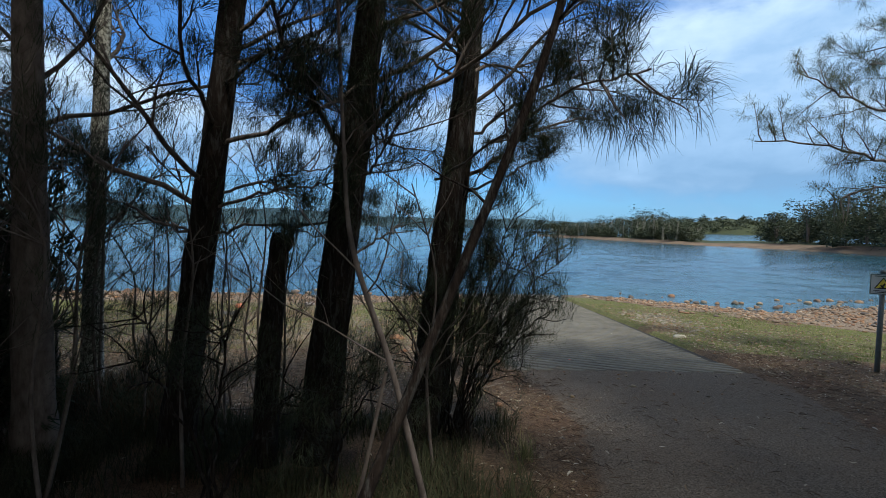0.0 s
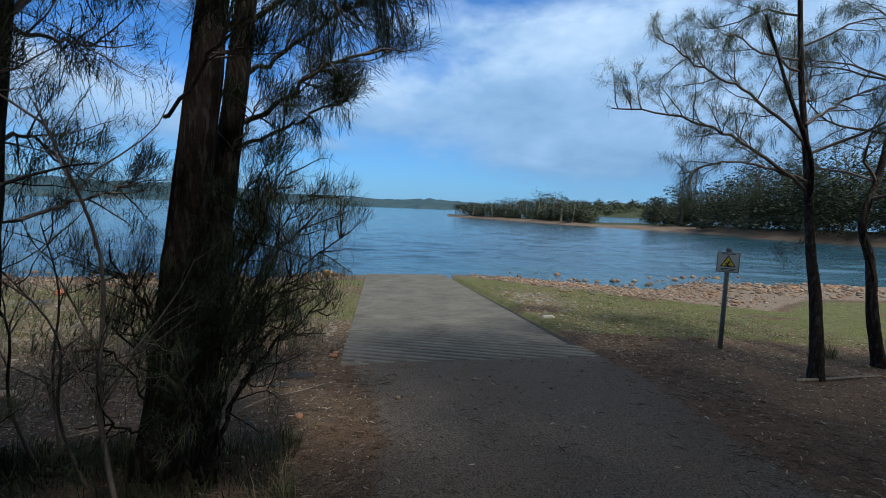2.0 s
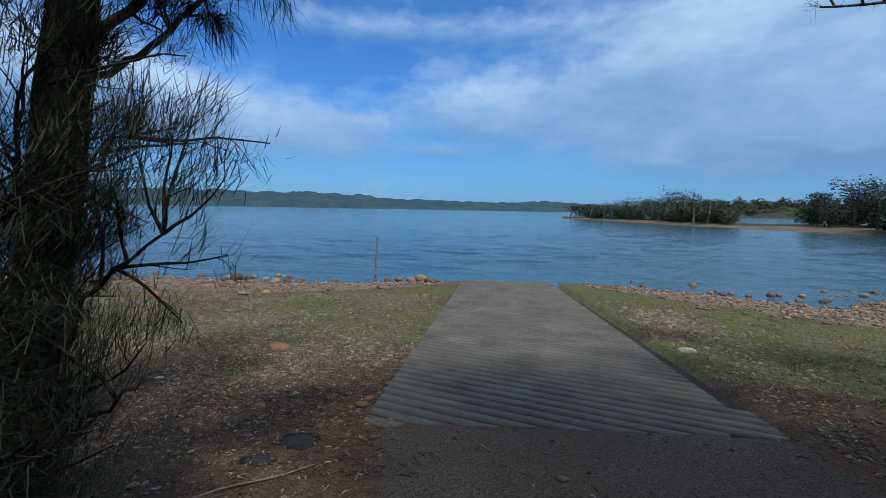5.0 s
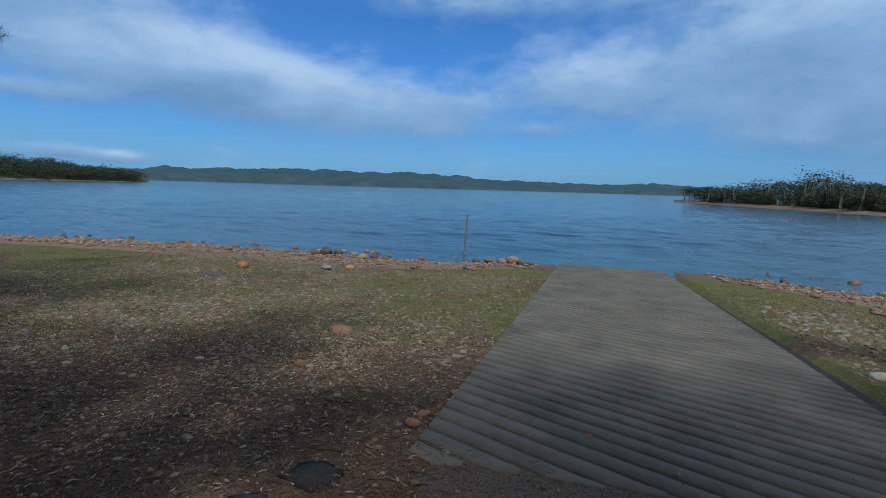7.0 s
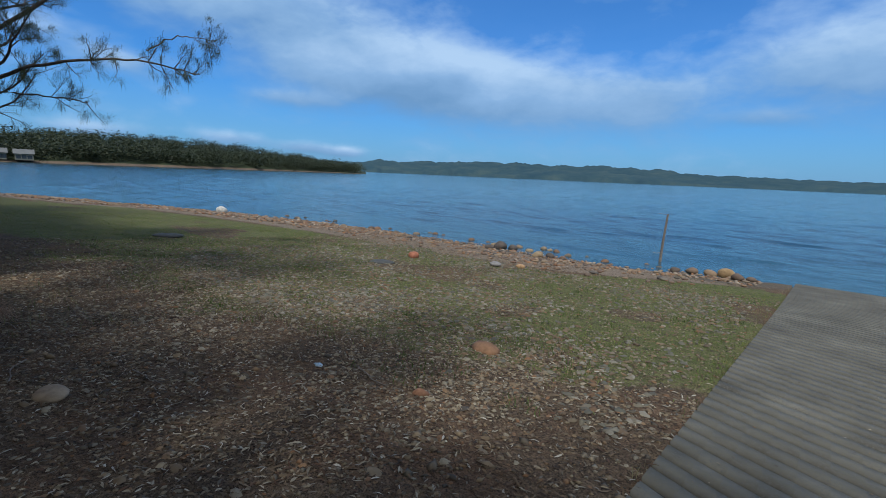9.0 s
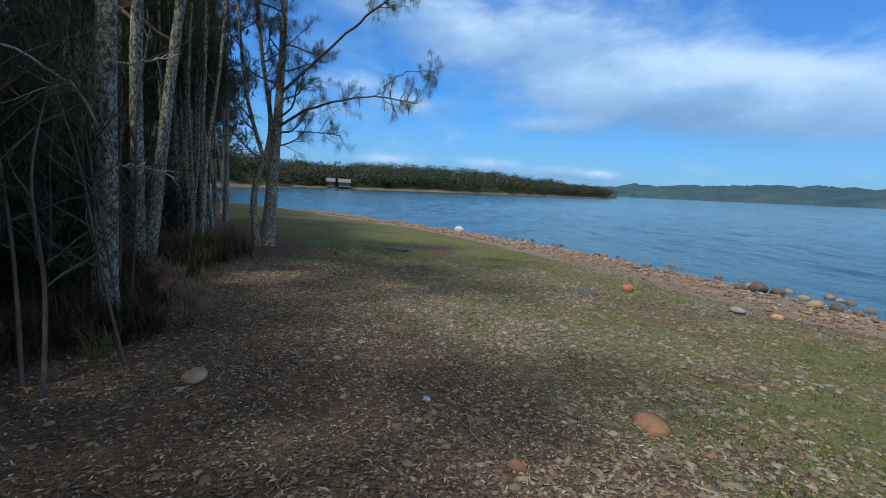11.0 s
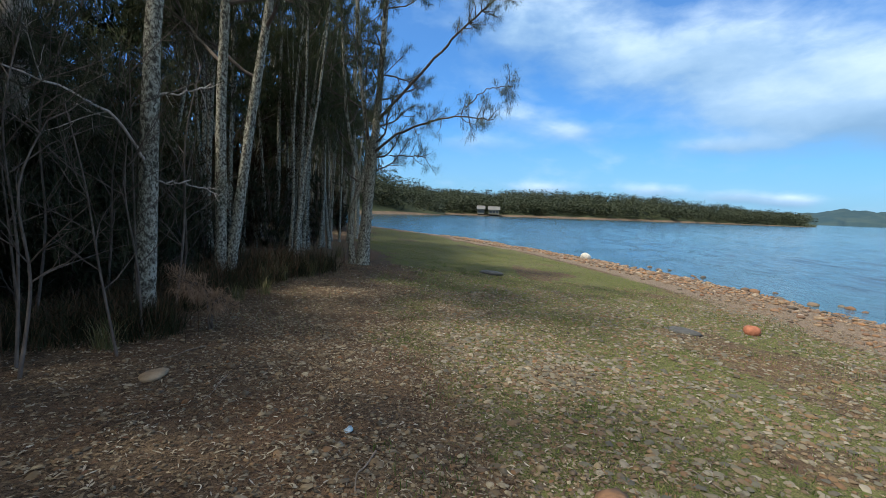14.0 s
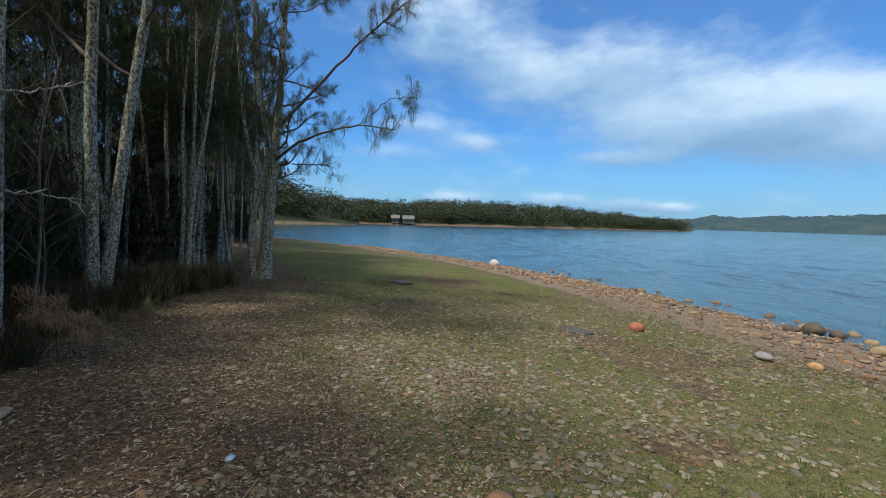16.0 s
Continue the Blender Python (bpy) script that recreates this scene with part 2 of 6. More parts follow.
# Darker copy of the she-oak needles, with tree shade put into the colour.
M_NEEDLE = mat_islands("shade_toned_needles", [(0.020, 0.032, 0.017), (0.032, 0.046, 0.024), (0.050, 0.062, 0.034), (0.062, 0.060, 0.036)], 0.75, 0.15, 30, through_light=0.22)
# Lighter copy for the slender and leaning she-oaks, sunlight put into the colour.
M_SUNLIT_NEEDLE = mat_islands("sunlit_needles", [(0.060, 0.082, 0.045), (0.090, 0.115, 0.062), (0.12, 0.14, 0.080), (0.13, 0.135, 0.085)], 0.75, 0.15, 30, through_light=0.4)
M_WOOD_LEAF = mat_islands("wood_foliage", [(0.042, 0.058, 0.028), (0.066, 0.085, 0.042), (0.10, 0.12, 0.062), (0.105, 0.105, 0.060)], 0.75, 0.15, 30, through_light=0.35)
M_LEAFAGE = mat_islands("gum_foliage", [(0.024, 0.036, 0.018), (0.040, 0.055, 0.026), (0.065, 0.078, 0.038), (0.035, 0.048, 0.024)], 0.6, 0.3, 3, through_light=0.2)
M_STONE = mat_islands("shore_stone", [(0.27, 0.165, 0.09), (0.20, 0.105, 0.06), (0.34, 0.24, 0.15), (0.13, 0.095, 0.07), (0.28, 0.20, 0.13), (0.10, 0.085, 0.07), (0.34, 0.18, 0.085), (0.22, 0.175, 0.13), (0.42, 0.34, 0.25)], 0.8, 0.3, 26)
M_STONE_OB = mat_islands("beach_rock", [(0.25, 0.16, 0.09), (0.14, 0.10, 0.075), (0.29, 0.22, 0.14), (0.22, 0.12, 0.065), (0.09, 0.08, 0.07), (0.20, 0.17, 0.13)], 0.8, 0.3, 18, obj_random=True)
M_PEBBLE = mat_islands("pebbles", [(0.20, 0.14, 0.075), (0.10, 0.075, 0.048), (0.27, 0.20, 0.115), (0.21, 0.11, 0.05), (0.16, 0.13, 0.085), (0.06, 0.05, 0.04), (0.30, 0.26, 0.18), (0.12, 0.085, 0.055), (0.36, 0.31, 0.21), (0.17, 0.12, 0.07), (0.30, 0.24, 0.15)], 0.8, 0.3, 50)
M_COBBLE = mat_islands("cobbles", [(0.17, 0.14, 0.09), (0.16, 0.09, 0.045), (0.12, 0.115, 0.085), (0.20, 0.17, 0.115), (0.19, 0.115, 0.055), (0.09, 0.088, 0.07), (0.15, 0.14, 0.10), (0.28, 0.25, 0.19), (0.13, 0.11, 0.07)], 0.8, 0.3, 40)
M_LITTER = mat_islands("fallen_leaves", [(0.25, 0.20, 0.12), (0.14, 0.085, 0.045), (0.08, 0.052, 0.030), (0.40, 0.35, 0.25), (0.18, 0.115, 0.06), (0.055, 0.038, 0.024), (0.21, 0.15, 0.085), (0.12, 0.062, 0.034), (0.05, 0.036, 0.024), (0.52, 0.47, 0.37)], 0.8, 0.25, 80)
M_NEEDLE_DRY = mat_islands("dry_needles", [(0.075, 0.047, 0.031), (0.11, 0.07, 0.045), (0.055, 0.036, 0.025), (0.16, 0.11, 0.072)], 0.9, 0.15, 80)
M_DEAD = mat_islands("dead_foliage", [(0.30, 0.19, 0.12), (0.38, 0.27, 0.18), (0.22, 0.13, 0.08)], 0.9, 0.15, 60, through_light=0.3)
M_GRASS = mat_islands("grass_blades", [(0.075, 0.135, 0.018), (0.13, 0.185, 0.030), (0.20, 0.24, 0.05), (0.25, 0.22, 0.08)], 0.7, 0.2, 40, through_light=0.25)
M_TUFT = mat_islands("green_grass_blades", [(0.045, 0.085, 0.015), (0.075, 0.12, 0.022), (0.11, 0.15, 0.035)], 0.7, 0.2, 40, through_light=0.25)
M_SEDGE = mat_islands("sedge_blades", [(0.10, 0.12, 0.045), (0.17, 0.17, 0.07), (0.29, 0.24, 0.13), (0.07, 0.09, 0.035)], 0.7, 0.2, 40, through_light=0.2)
# Blade colours darkened to carry the shade under the trees.
M_DARKGRASS = mat_islands("shade_darkened_blades", [(0.022, 0.030, 0.012), (0.036, 0.045, 0.019), (0.062, 0.058, 0.032)], 0.8, 0.15, 40)
M_DEADGRASS = mat_islands("dead_stems", [(0.10, 0.055, 0.030), (0.15, 0.095, 0.055), (0.075, 0.042, 0.026), (0.21, 0.15, 0.09)], 0.85, 0.15, 40)
M_BROWN_NEEDLE = mat_islands("browned_needles", [(0.050, 0.034, 0.020), (0.075, 0.048, 0.028), (0.045, 0.042, 0.022), (0.10, 0.070, 0.042)], 0.85, 0.15, 30, through_light=0.25)
M_TWIG = mat_noise("dead_twig", [(0.3, (0.10, 0.08, 0.065)), (0.7, (0.30, 0.25, 0.20))], 30, 0.9, 0.3, 0.003, island=0.4)


# ---- mesh making ----
def lattice(x, y, cell, seed):
    """Smooth value noise of plan places, 0 to 1."""
    r = np.random.RandomState(seed).rand(256, 256)
    fx, fy = np.asarray(x) / cell, np.asarray(y) / cell
    ix, iy = np.floor(fx).astype(int), np.floor(fy).astype(int)
    u, v = fx - ix, fy - iy
    u, v = u * u * (3 - 2 * u), v * v * (3 - 2 * v)
    g = lambda a, b: r[a % 256, b % 256]
    return (g(ix, iy) * (1 - u) + g(ix + 1, iy) * u) * (1 - v) + (g(ix, iy + 1) * (1 - u) + g(ix + 1, iy + 1) * u) * v


def mesh_data(name, verts, faces, mat, smooth=False):
    """A mesh from arrays; faces all of one width, or a list of such arrays."""
    me = bpy.data.meshes.new(name)
    verts = np.asarray(verts, dtype=np.float32).reshape(-1, 3)
    groups = faces if isinstance(faces, list) else [faces]
    groups = [np.asarray(f, dtype=np.int32) for f in groups if len(f)]
    me.vertices.add(len(verts))
    me.vertices.foreach_set("co", verts.ravel())
    loops = np.concatenate([f.ravel() for f in groups])
    totals = np.concatenate([np.full(len(f), f.shape[1], dtype=np.int32) for f in groups])
    starts = np.concatenate(([0], np.cumsum(totals)[:-1])).astype(np.int32)
    me.loops.add(len(loops))
    me.loops.foreach_set("vertex_index", loops)
    me.polygons.add(len(totals))
    me.polygons.foreach_set("loop_start", starts)
    me.polygons.foreach_set("loop_total", totals)
    me.update(calc_edges=True)
    if smooth:
        me.polygons.foreach_set("use_smooth", np.ones(len(totals), dtype=bool))
    me.materials.append(mat)
    return me


def put(name, me, parent=None, at=None, label="", category="", group="", kind=""):
    ob = new(name, me)
    if parent:
        ob.parent = parent
    if at is not None:
        ob.location = at
    return tagged(ob, label, category, group, kind)


def empty(name, at, label, category, group=""):
    e = new(name)
    e.empty_display_size = 0.2
    e.location = at
    return tagged(e, label, category, group)


def bm_mesh(name, bm, mat, smooth=False):
    me = bpy.data.meshes.new(name)
    bm.to_mesh(me)
    bm.free()
    me.materials.append(mat)
    if smooth:
        for p in me.polygons:
            p.use_smooth = True
    return me


# ---- the lie of the land ----
SHORE_X = np.array([-4000, -400, -120, -90, -75, -62, -50, -40, -33, -25, -18, -14, -8.5, -5, -1.5, 0, 4, 5.5, 7, 9, 10.5, 12, 14.5, 20, 30, 60, 140, 4000.0])
SHORE_Y = np.array([-300, -120, -90, -60, -30, -8, -1.5, 4.5, 7, 10.2, 11.6, 12.1, 12.5, 12.4, 13.7, 14.3, 14.7, 14.4, 13.3, 12.5, 11.4, 10.9, 12.6, 12.8, 12, 4, -40, -400.0])


def shore(x):
    return np.interp(x, SHORE_X, SHORE_Y)


def lie(x, y):
    """Height of the bare ground."""
    d = shore(x) - y
    up = np.where(d < 24, 0.064 * d, 0.064 * 24 + 0.02 * (d - 24))
    up = np.where(d > 120, 0.064 * 24 + 0.02 * 96 + 0.002 * (d - 120), up)
    down = np.maximum(0.075 * d, -6.0)
    return WATER + np.where(d > 0, up, down)


def relief(x, y):
    d = shore(x) - y
    r = (lattice(x, y, 1.7, 3) - 0.5) * 0.05 + (lattice(x, y, 0.35, 4) - 0.5) * 0.018 + (lattice(x, y, 0.12, 5) - 0.5) * 0.008
    on_track = (x > -0.6) & (x < 4.4) & (y < 15.6)
    return r * np.where(on_track, 0.25, 1.0)


def height(x, y):
    return lie(np.asarray(x, float), np.asarray(y, float)) + relief(np.asarray(x, float), np.asarray(y, float))


def track_left(y):
    return np.interp(y, [-14, -9, -6, -3.8, -2.6, -1, 0.1], [-1.2, -0.4, 0.0, 0.25, 0.45, 0.3, 0.05])


def track_right(y):
    return np.interp(y, [-14, -6, -2.7, -1.5, 0.1], [2.8, 3.2, 3.35, 3.6, 3.85])


def litter_line(x):
    return np.interp(x, [-60, -20, -12, -9, -5, -3, -1, 0, 3.9, 6, 9, 14, 40], [-6, -1.5, 0.6, 1.2, 1.2, 1.6, 2.3, 2.0, 2.2, 1.3, 0.8, 0.5, -2])


def soft(v, w):
    return np.clip(v / w * 0.5 + 0.5, 0, 1)


def zones(x, y):
    """How far a place is grass, track grit, shore sand."""
    d = shore(x) - y
    wob = (lattice(x, y, 0.9, 9) - 0.5) * 1.3 + (lattice(x, y, 2.6, 10) - 0.5) * 1.8
    band = np.interp(x, [-30, -8, -4, 0, 4, 7, 12, 20], [3.6, 3.4, 2.4, 1.6, 1.2, 3.0, 5.2, 5.5])
    grass = soft(y - litter_line(x) + wob, 0.7) * soft(d - band - 0.2 + wob * 0.4, 0.5)
    bare = lattice(x, y, 1.5, 12)
    grass = grass * np.where(bare > 0.80, 0.4, 1.0)
    grit = soft(x - track_left(y) + wob * 0.12, 0.2) * soft(track_right(y) - x + wob * 0.12, 0.2) * soft(0.35 - y, 0.2)
    wet = soft(1.6 - np.abs(x - 1.9) + 2.9, 0.8) * soft(1.4 - d, 0.6)
    grit = np.maximum(grit, wet)
    sand = soft(band - d + wob * 0.3, 0.5) * (1 - wet)
    return grass, grit, sand


def axis_points(lo, hi, step, limit, grow=1.22):
    mid = np.arange(lo, hi + step / 2, step)
    out, s, v = [], step, hi
    while v < limit:
        s *= grow
        v += s
        out.append(v)
    left, s, v = [], step, lo
    while v > -limit:
        s *= grow
        v -= s
        left.append(v)
    return np.array(left[::-1] + list(mid) + out)


def build_ground():
    xs, ys = axis_points(-14, 11, 0.09, 4200), axis_points(-7.5, 15.5, 0.09, 4200)
    X, Y = np.meshgrid(xs, ys, indexing="ij")
    x, y = X.ravel(), Y.ravel()
    z = height(x, y)
    under = (x > 0.03) & (x < 3.75) & (y > 0.02) & (y < 15.2)
    z = np.where(under, z - 0.10, z)
    nx, ny = len(xs), len(ys)
    i = np.arange(nx * ny).reshape(nx, ny)
    f = np.stack([i[:-1, :-1], i[1:, :-1], i[1:, 1:], i[:-1, 1:]], -1).reshape(-1, 4)
    me = mesh_data("ground", np.stack([x, y, z], -1), f, M_GROUND, True)
    g, t, s = zones(x, y)
    att = me.color_attributes.new("zone", "FLOAT_COLOR", "POINT")
    att.data.foreach_set("color", np.stack([g, t, s, np.ones_like(g)], -1).astype(np.float32).ravel())
    put("ground", me, label="sloping lakeside ground with leaf litter, thin grass and gritty track", kind="structure")


def build_water():
    xs, ys = axis_points(-26, 24, 0.26, 4600, 1.06), axis_points(10, 26, 0.17, 4600, 1.035)
    X, Y = np.meshgrid(xs, ys, indexing="ij")
    r = np.random.RandomState(12)
    Z = np.zeros_like(X)
    wx = X + 1.6 * lattice(X, Y, 3.1, 61)
    wy = Y + 1.2 * lattice(X, Y, 2.3, 62)
    for k in range(16):
        lam = 0.55 * 1.17 ** k
        a = r.normal(1.25, 0.38)
        Z += (0.0052 * lam ** 0.75) * np.sin((wx * math.cos(a) + wy * math.sin(a)) * 6.283 / lam + r.uniform(0, 6.28))
    Z *= 0.35 + 0.65 * np.clip((Y - shore(X)) / 6, 0, 1)
    Z *= np.exp(-np.maximum(0, np.hypot(X, Y) - 150) / 200)
    nx, ny = len(xs), len(ys)
    i = np.arange(nx * ny).reshape(nx, ny)
    f = np.stack([i[:-1, :-1], i[1:, :-1], i[1:, 1:], i[:-1, 1:]], -1).reshape(-1, 4)
    me = mesh_data("water", np.stack([X.ravel(), Y.ravel(), (WATER + Z).ravel()], -1), f, M_WATER, True)
    put("water", me, label="rippled blue lake water reaching the far hills", kind="structure")


def build_ramp():
    """Concrete boat ramp with slanting grooves cut between raised ribs."""
    e = empty("boat_ramp", (0, 0, 0), "grey weathered concrete boat ramp with slanting grooves, running into the lake", "ramp")
    w0, w1, y1 = 3.68, 3.52, 15.0

    def top(x, y):
        return WATER + 0.0635 * (14.45 - y) + 0.012

    bm = bmesh.new()
    rng = random.Random(4)
    n = 60
    rows = []
    for k in range(n + 1):
        y = -0.20 + (y1 + 0.20) * k / n
        xr = w0 + (w1 - w0) * k / n
        xl = -0.07 * max(0.0, 1 - y / 9)
        rows.append([bm.verts.new((a, y + (0.22 * a / 3.8 - 0.13 * max(0.0, 1 - abs(a) / 1.5) if k == 0 else 0), z)) for a, z in
                     ((xl + rng.uniform(-.01, .01), top(0, y) - 0.35), (xl + rng.uniform(-.008, .008), top(0, y) - 0.026), (xr, top(0, y) - 0.026), (xr, top(0, y) - 0.35))])
    for a, b in zip(rows, rows[1:]):
        for j in range(3):
            bm.faces.new((a[j], a[j + 1], b[j + 1], b[j]))
    bm.faces.new(rows[0])
    bm.faces.new(rows[-1][::-1])
    put("slab", bm_mesh("slab", bm, M_GROOVE), e)
    slope, pitch = -0.41, 0.20
    y = -1.4
    while y < 16.8:
        gap = 0.029 + rng.uniform(-0.004, 0.005)
        steps = 22
        pts = []
        for s in range(steps + 1):
            t = s / steps
            x = w0 * t - 0.018 if s else -0.062 * max(0.0, 1 - max(0.0, y + 0.62) / 9) + 0.008
            wob = rng.uniform(-0.006, 0.006)
            a, b = y + 0.62 + slope * x + wob, y + 0.62 + slope * x + pitch - gap + rng.uniform(-0.006, 0.006)
            lim = w0 + (w1 - w0) * max(0, a) / y1 - 0.012
            lo = -0.18 + 0.22 * x / 3.8 - 0.14 * math.exp(-max(0.0, x + 0.05) / 0.3) + rng.uniform(-0.03, 0.03)
            a2, b2 = min(max(a, lo), y1), min(max(b, lo), y1)
            if b2 - a2 > 0.03 and x <= lim:
                pts.append((x, a2, b2))
        V, F = [], []
        for p, q in zip(pts, pts[1:]):
            if q[0] - p[0] > 0.3:
                continue
            k = len(V)
            for x, a, b in (p, q):
                c = 0.008
                V += [(x, a, top(x, a) - 0.027), (x, a + c, top(x, a)), (x, b - c, top(x, b)), (x, b, top(x, b) - 0.027)]
            F += [(k + j, k + j + 1, k + j + 5, k + j + 4) for j in range(3)]
        if F:
            put("rib", mesh_data("rib", V, np.array(F), M_CONCRETE), e)
        y += pitch


# ---- stones and scatter ----
def ico(sub=1):
    bm = bmesh.new()
    bmesh.ops.create_icosphere(bm, subdivisions=sub, radius=1.0)
    v = np.array([x.co[:] for x in bm.verts])
    f = np.array([[q.index for q in p.verts] for p in bm.faces])
    bm.free()
    return v, f


ICO1, ICO2 = ico(1), ico(2)
HEX = np.array([[math.cos(t), math.sin(t)] for t in np.arange(6) * math.pi / 3])
OCTA2 = (np.concatenate([np.column_stack([HEX * 1.05, np.zeros(6)]), np.column_stack([HEX[::2] * 0.55, np.full(3, 0.95)])]),
         np.array([[0, 1, 6], [1, 2, 7], [2, 3, 7], [3, 4, 8], [4, 5, 8], [5, 0, 6], [1, 7, 6], [3, 8, 7], [5, 6, 8], [6, 7, 8]]))
OCTA = (np.array([[1, 0, 0], [0, 1, 0], [-1, 0, 0], [0, -1, 0], [0.1, 0, 1], [0, 0.1, -1.0]]) * 1.1,
        np.array([[0, 1, 4], [1, 2, 4], [2, 3, 4], [3, 0, 4], [1, 0, 5], [2, 1, 5], [3, 2, 5], [0, 3, 5]]))


def stones_mesh(name, x, y, z, size, mat, seed, flat=0.55, shape=ICO1, sink=0.3):
    rng = np.random.RandomState(seed)
    n = len(x)
    bv, bf = shape
    k = len(bv)
    v = bv[None] * (1 + (rng.rand(n, k, 1) - 0.5) * 0.45)
    sc = np.stack([size * rng.uniform(0.8, 1.35, n), size * rng.uniform(0.65, 1.0, n), size * flat * rng.uniform(0.7, 1.25, n)], -1)
    v = v * sc[:, None]
    a = rng.rand(n) * 6.283
    ca, sn = np.cos(a)[:, None], np.sin(a)[:, None]
    tilt = rng.uniform(-0.35, 0.35, n)[:, None]
    vx, vy, vz = v[..., 0], v[..., 1], v[..., 2]
    vz = vz + vx * tilt * 0.6
    X, Y = vx * ca - vy * sn, vx * sn + vy * ca
    zz = z + sc[:, 2] * (1 - 2 * sink)
    V = np.stack([X + x[:, None], Y + y[:, None], vz + zz[:, None]], -1).reshape(-1, 3)
    F = (bf[None] + (np.arange(n) * k)[:, None, None]).reshape(-1, 3)
    return mesh_data(name, V, F, mat, False)


def scatter(rng, n, x0, x1, y0, y1, keep):
    x, y = rng.uniform(x0, x1, n), rng.uniform(y0, y1, n)
    ok = rng.rand(n) < keep(x, y)
    return x[ok], y[ok]


def off_ramp(x, y):
    return ~((x > -0.04) & (x < 3.86) & (y > 0.0))


def blades_mesh(name, x, y, z, length, width, mat, seed, spread=0.5, lean=None):
    """Thin two-piece blades standing on the ground."""
    rng = np.random.RandomState(seed)
    n = len(x)
    a = rng.rand(n) * 6.283
    s = rng.uniform(0.1, 1.0, n) * spread
    d = np.stack([np.cos(a) * s, np.sin(a) * s, np.ones(n)], -1)
    d /= np.linalg.norm(d, axis=1)[:, None]
    side = np.stack([-np.sin(a), np.cos(a), np.zeros(n)], -1) * (width / 2)[:, None]
    base = np.stack([x, y, z - 0.005], -1)
    mid = base + d * (length * 0.55)[:, None]
    tip = mid + (d * np.array([1.9, 1.9, 0.6])) * (length * 0.45)[:, None]
    V = np.stack([base - side, base + side, mid + side * 0.8, mid - side * 0.8, tip], 1).reshape(-1, 3)
    o = (np.arange(n) * 5)[:, None]
    return mesh_data(name, V, [o + np.array([[0, 1, 2, 3]]), o + np.array([[3, 2, 4]])], mat)


def leaves_mesh(name, x, y, z, length, width, mat, seed, lift=0.012):
    """Curled narrow leaves lying about."""
    rng = np.random.RandomState(seed)
    n = len(x)
    a = rng.rand(n) * 6.283
    u = np.stack([np.cos(a), np.sin(a), rng.uniform(-0.18, 0.18, n)], -1)
    s = np.stack([-np.sin(a), np.cos(a), rng.uniform(-0.5, 0.5, n)], -1)
    c = np.stack([x, y, z + lift * rng.uniform(0.35, 1.3, n)], -1)
    bend = s * (length * rng.uniform(-0.22, 0.22, n))[:, None]
    L, W = (length / 2)[:, None], (width / 2)[:, None]
    up = np.array([0, 0, 1.0]) * (length * rng.uniform(0.0, 0.12, n))[:, None]
    V = np.stack([c - u * L, c - u * L * .3 + s * W + bend * .7 + up, c + u * L * .35 + s * W * .9 + bend * .7 + up, c + u * L,
                  c + u * L * .35 - s * W * .9 + bend * .7 + up * .6, c - u * L * .3 - s * W + bend * .7 + up * .6], 1).reshape(-1, 3)
    o = (np.arange(n) * 6)[:, None]
    return mesh_data(name, V, [o + np.array([[0, 1, 5]]), o + np.array([[2, 3, 4]]), o + np.array([[1, 2, 4, 5]])], mat)


# ---- trees ----
class Wood:
    """Gathers tubes into one mesh."""

    def __init__(self):
        self.v, self.f, self.n = [], [], 0

    def tube(self, pts, radii, sides=6, rough=0.0, rng=None):
        pts, radii = np.asarray(pts, float), np.asarray(radii, float)
        m = len(pts)
        t = np.gradient(pts, axis=0)
        t /= np.linalg.norm(t, axis=1)[:, None] + 1e-9
        ref = np.array([0.31, 0.95, 0.05]) if abs(t[0][2]) > 0.5 else np.array([0, 0, 1.0])
        a = np.cross(t, ref)
        a /= np.linalg.norm(a, axis=1)[:, None] + 1e-9
        b = np.cross(t, a)
        ang = np.arange(sides) * 2 * np.pi / sides
        ring = a[:, None] * np.cos(ang)[None, :, None] + b[:, None] * np.sin(ang)[None, :, None]
        r = radii[:, None, None] * np.ones((m, sides, 1))
        if rough and rng is not None:
            r = r * (1 + rng.uniform(-rough, rough, (m, sides, 1)) + rng.uniform(-rough, rough, (1, sides, 1)))
        self.v.append((pts[:, None] + ring * r).reshape(-1, 3))
        i = np.arange(m * sides).reshape(m, sides) + self.n
        j = np.roll(i, -1, axis=1)
        self.f.append(np.stack([i[:-1], j[:-1], j[1:], i[1:]], -1).reshape(-1, 4))
        self.n += m * sides

    def mesh(self, name, mat, smooth=True):
        return mesh_data(name, np.concatenate(self.v), np.concatenate(self.f), mat, smooth)


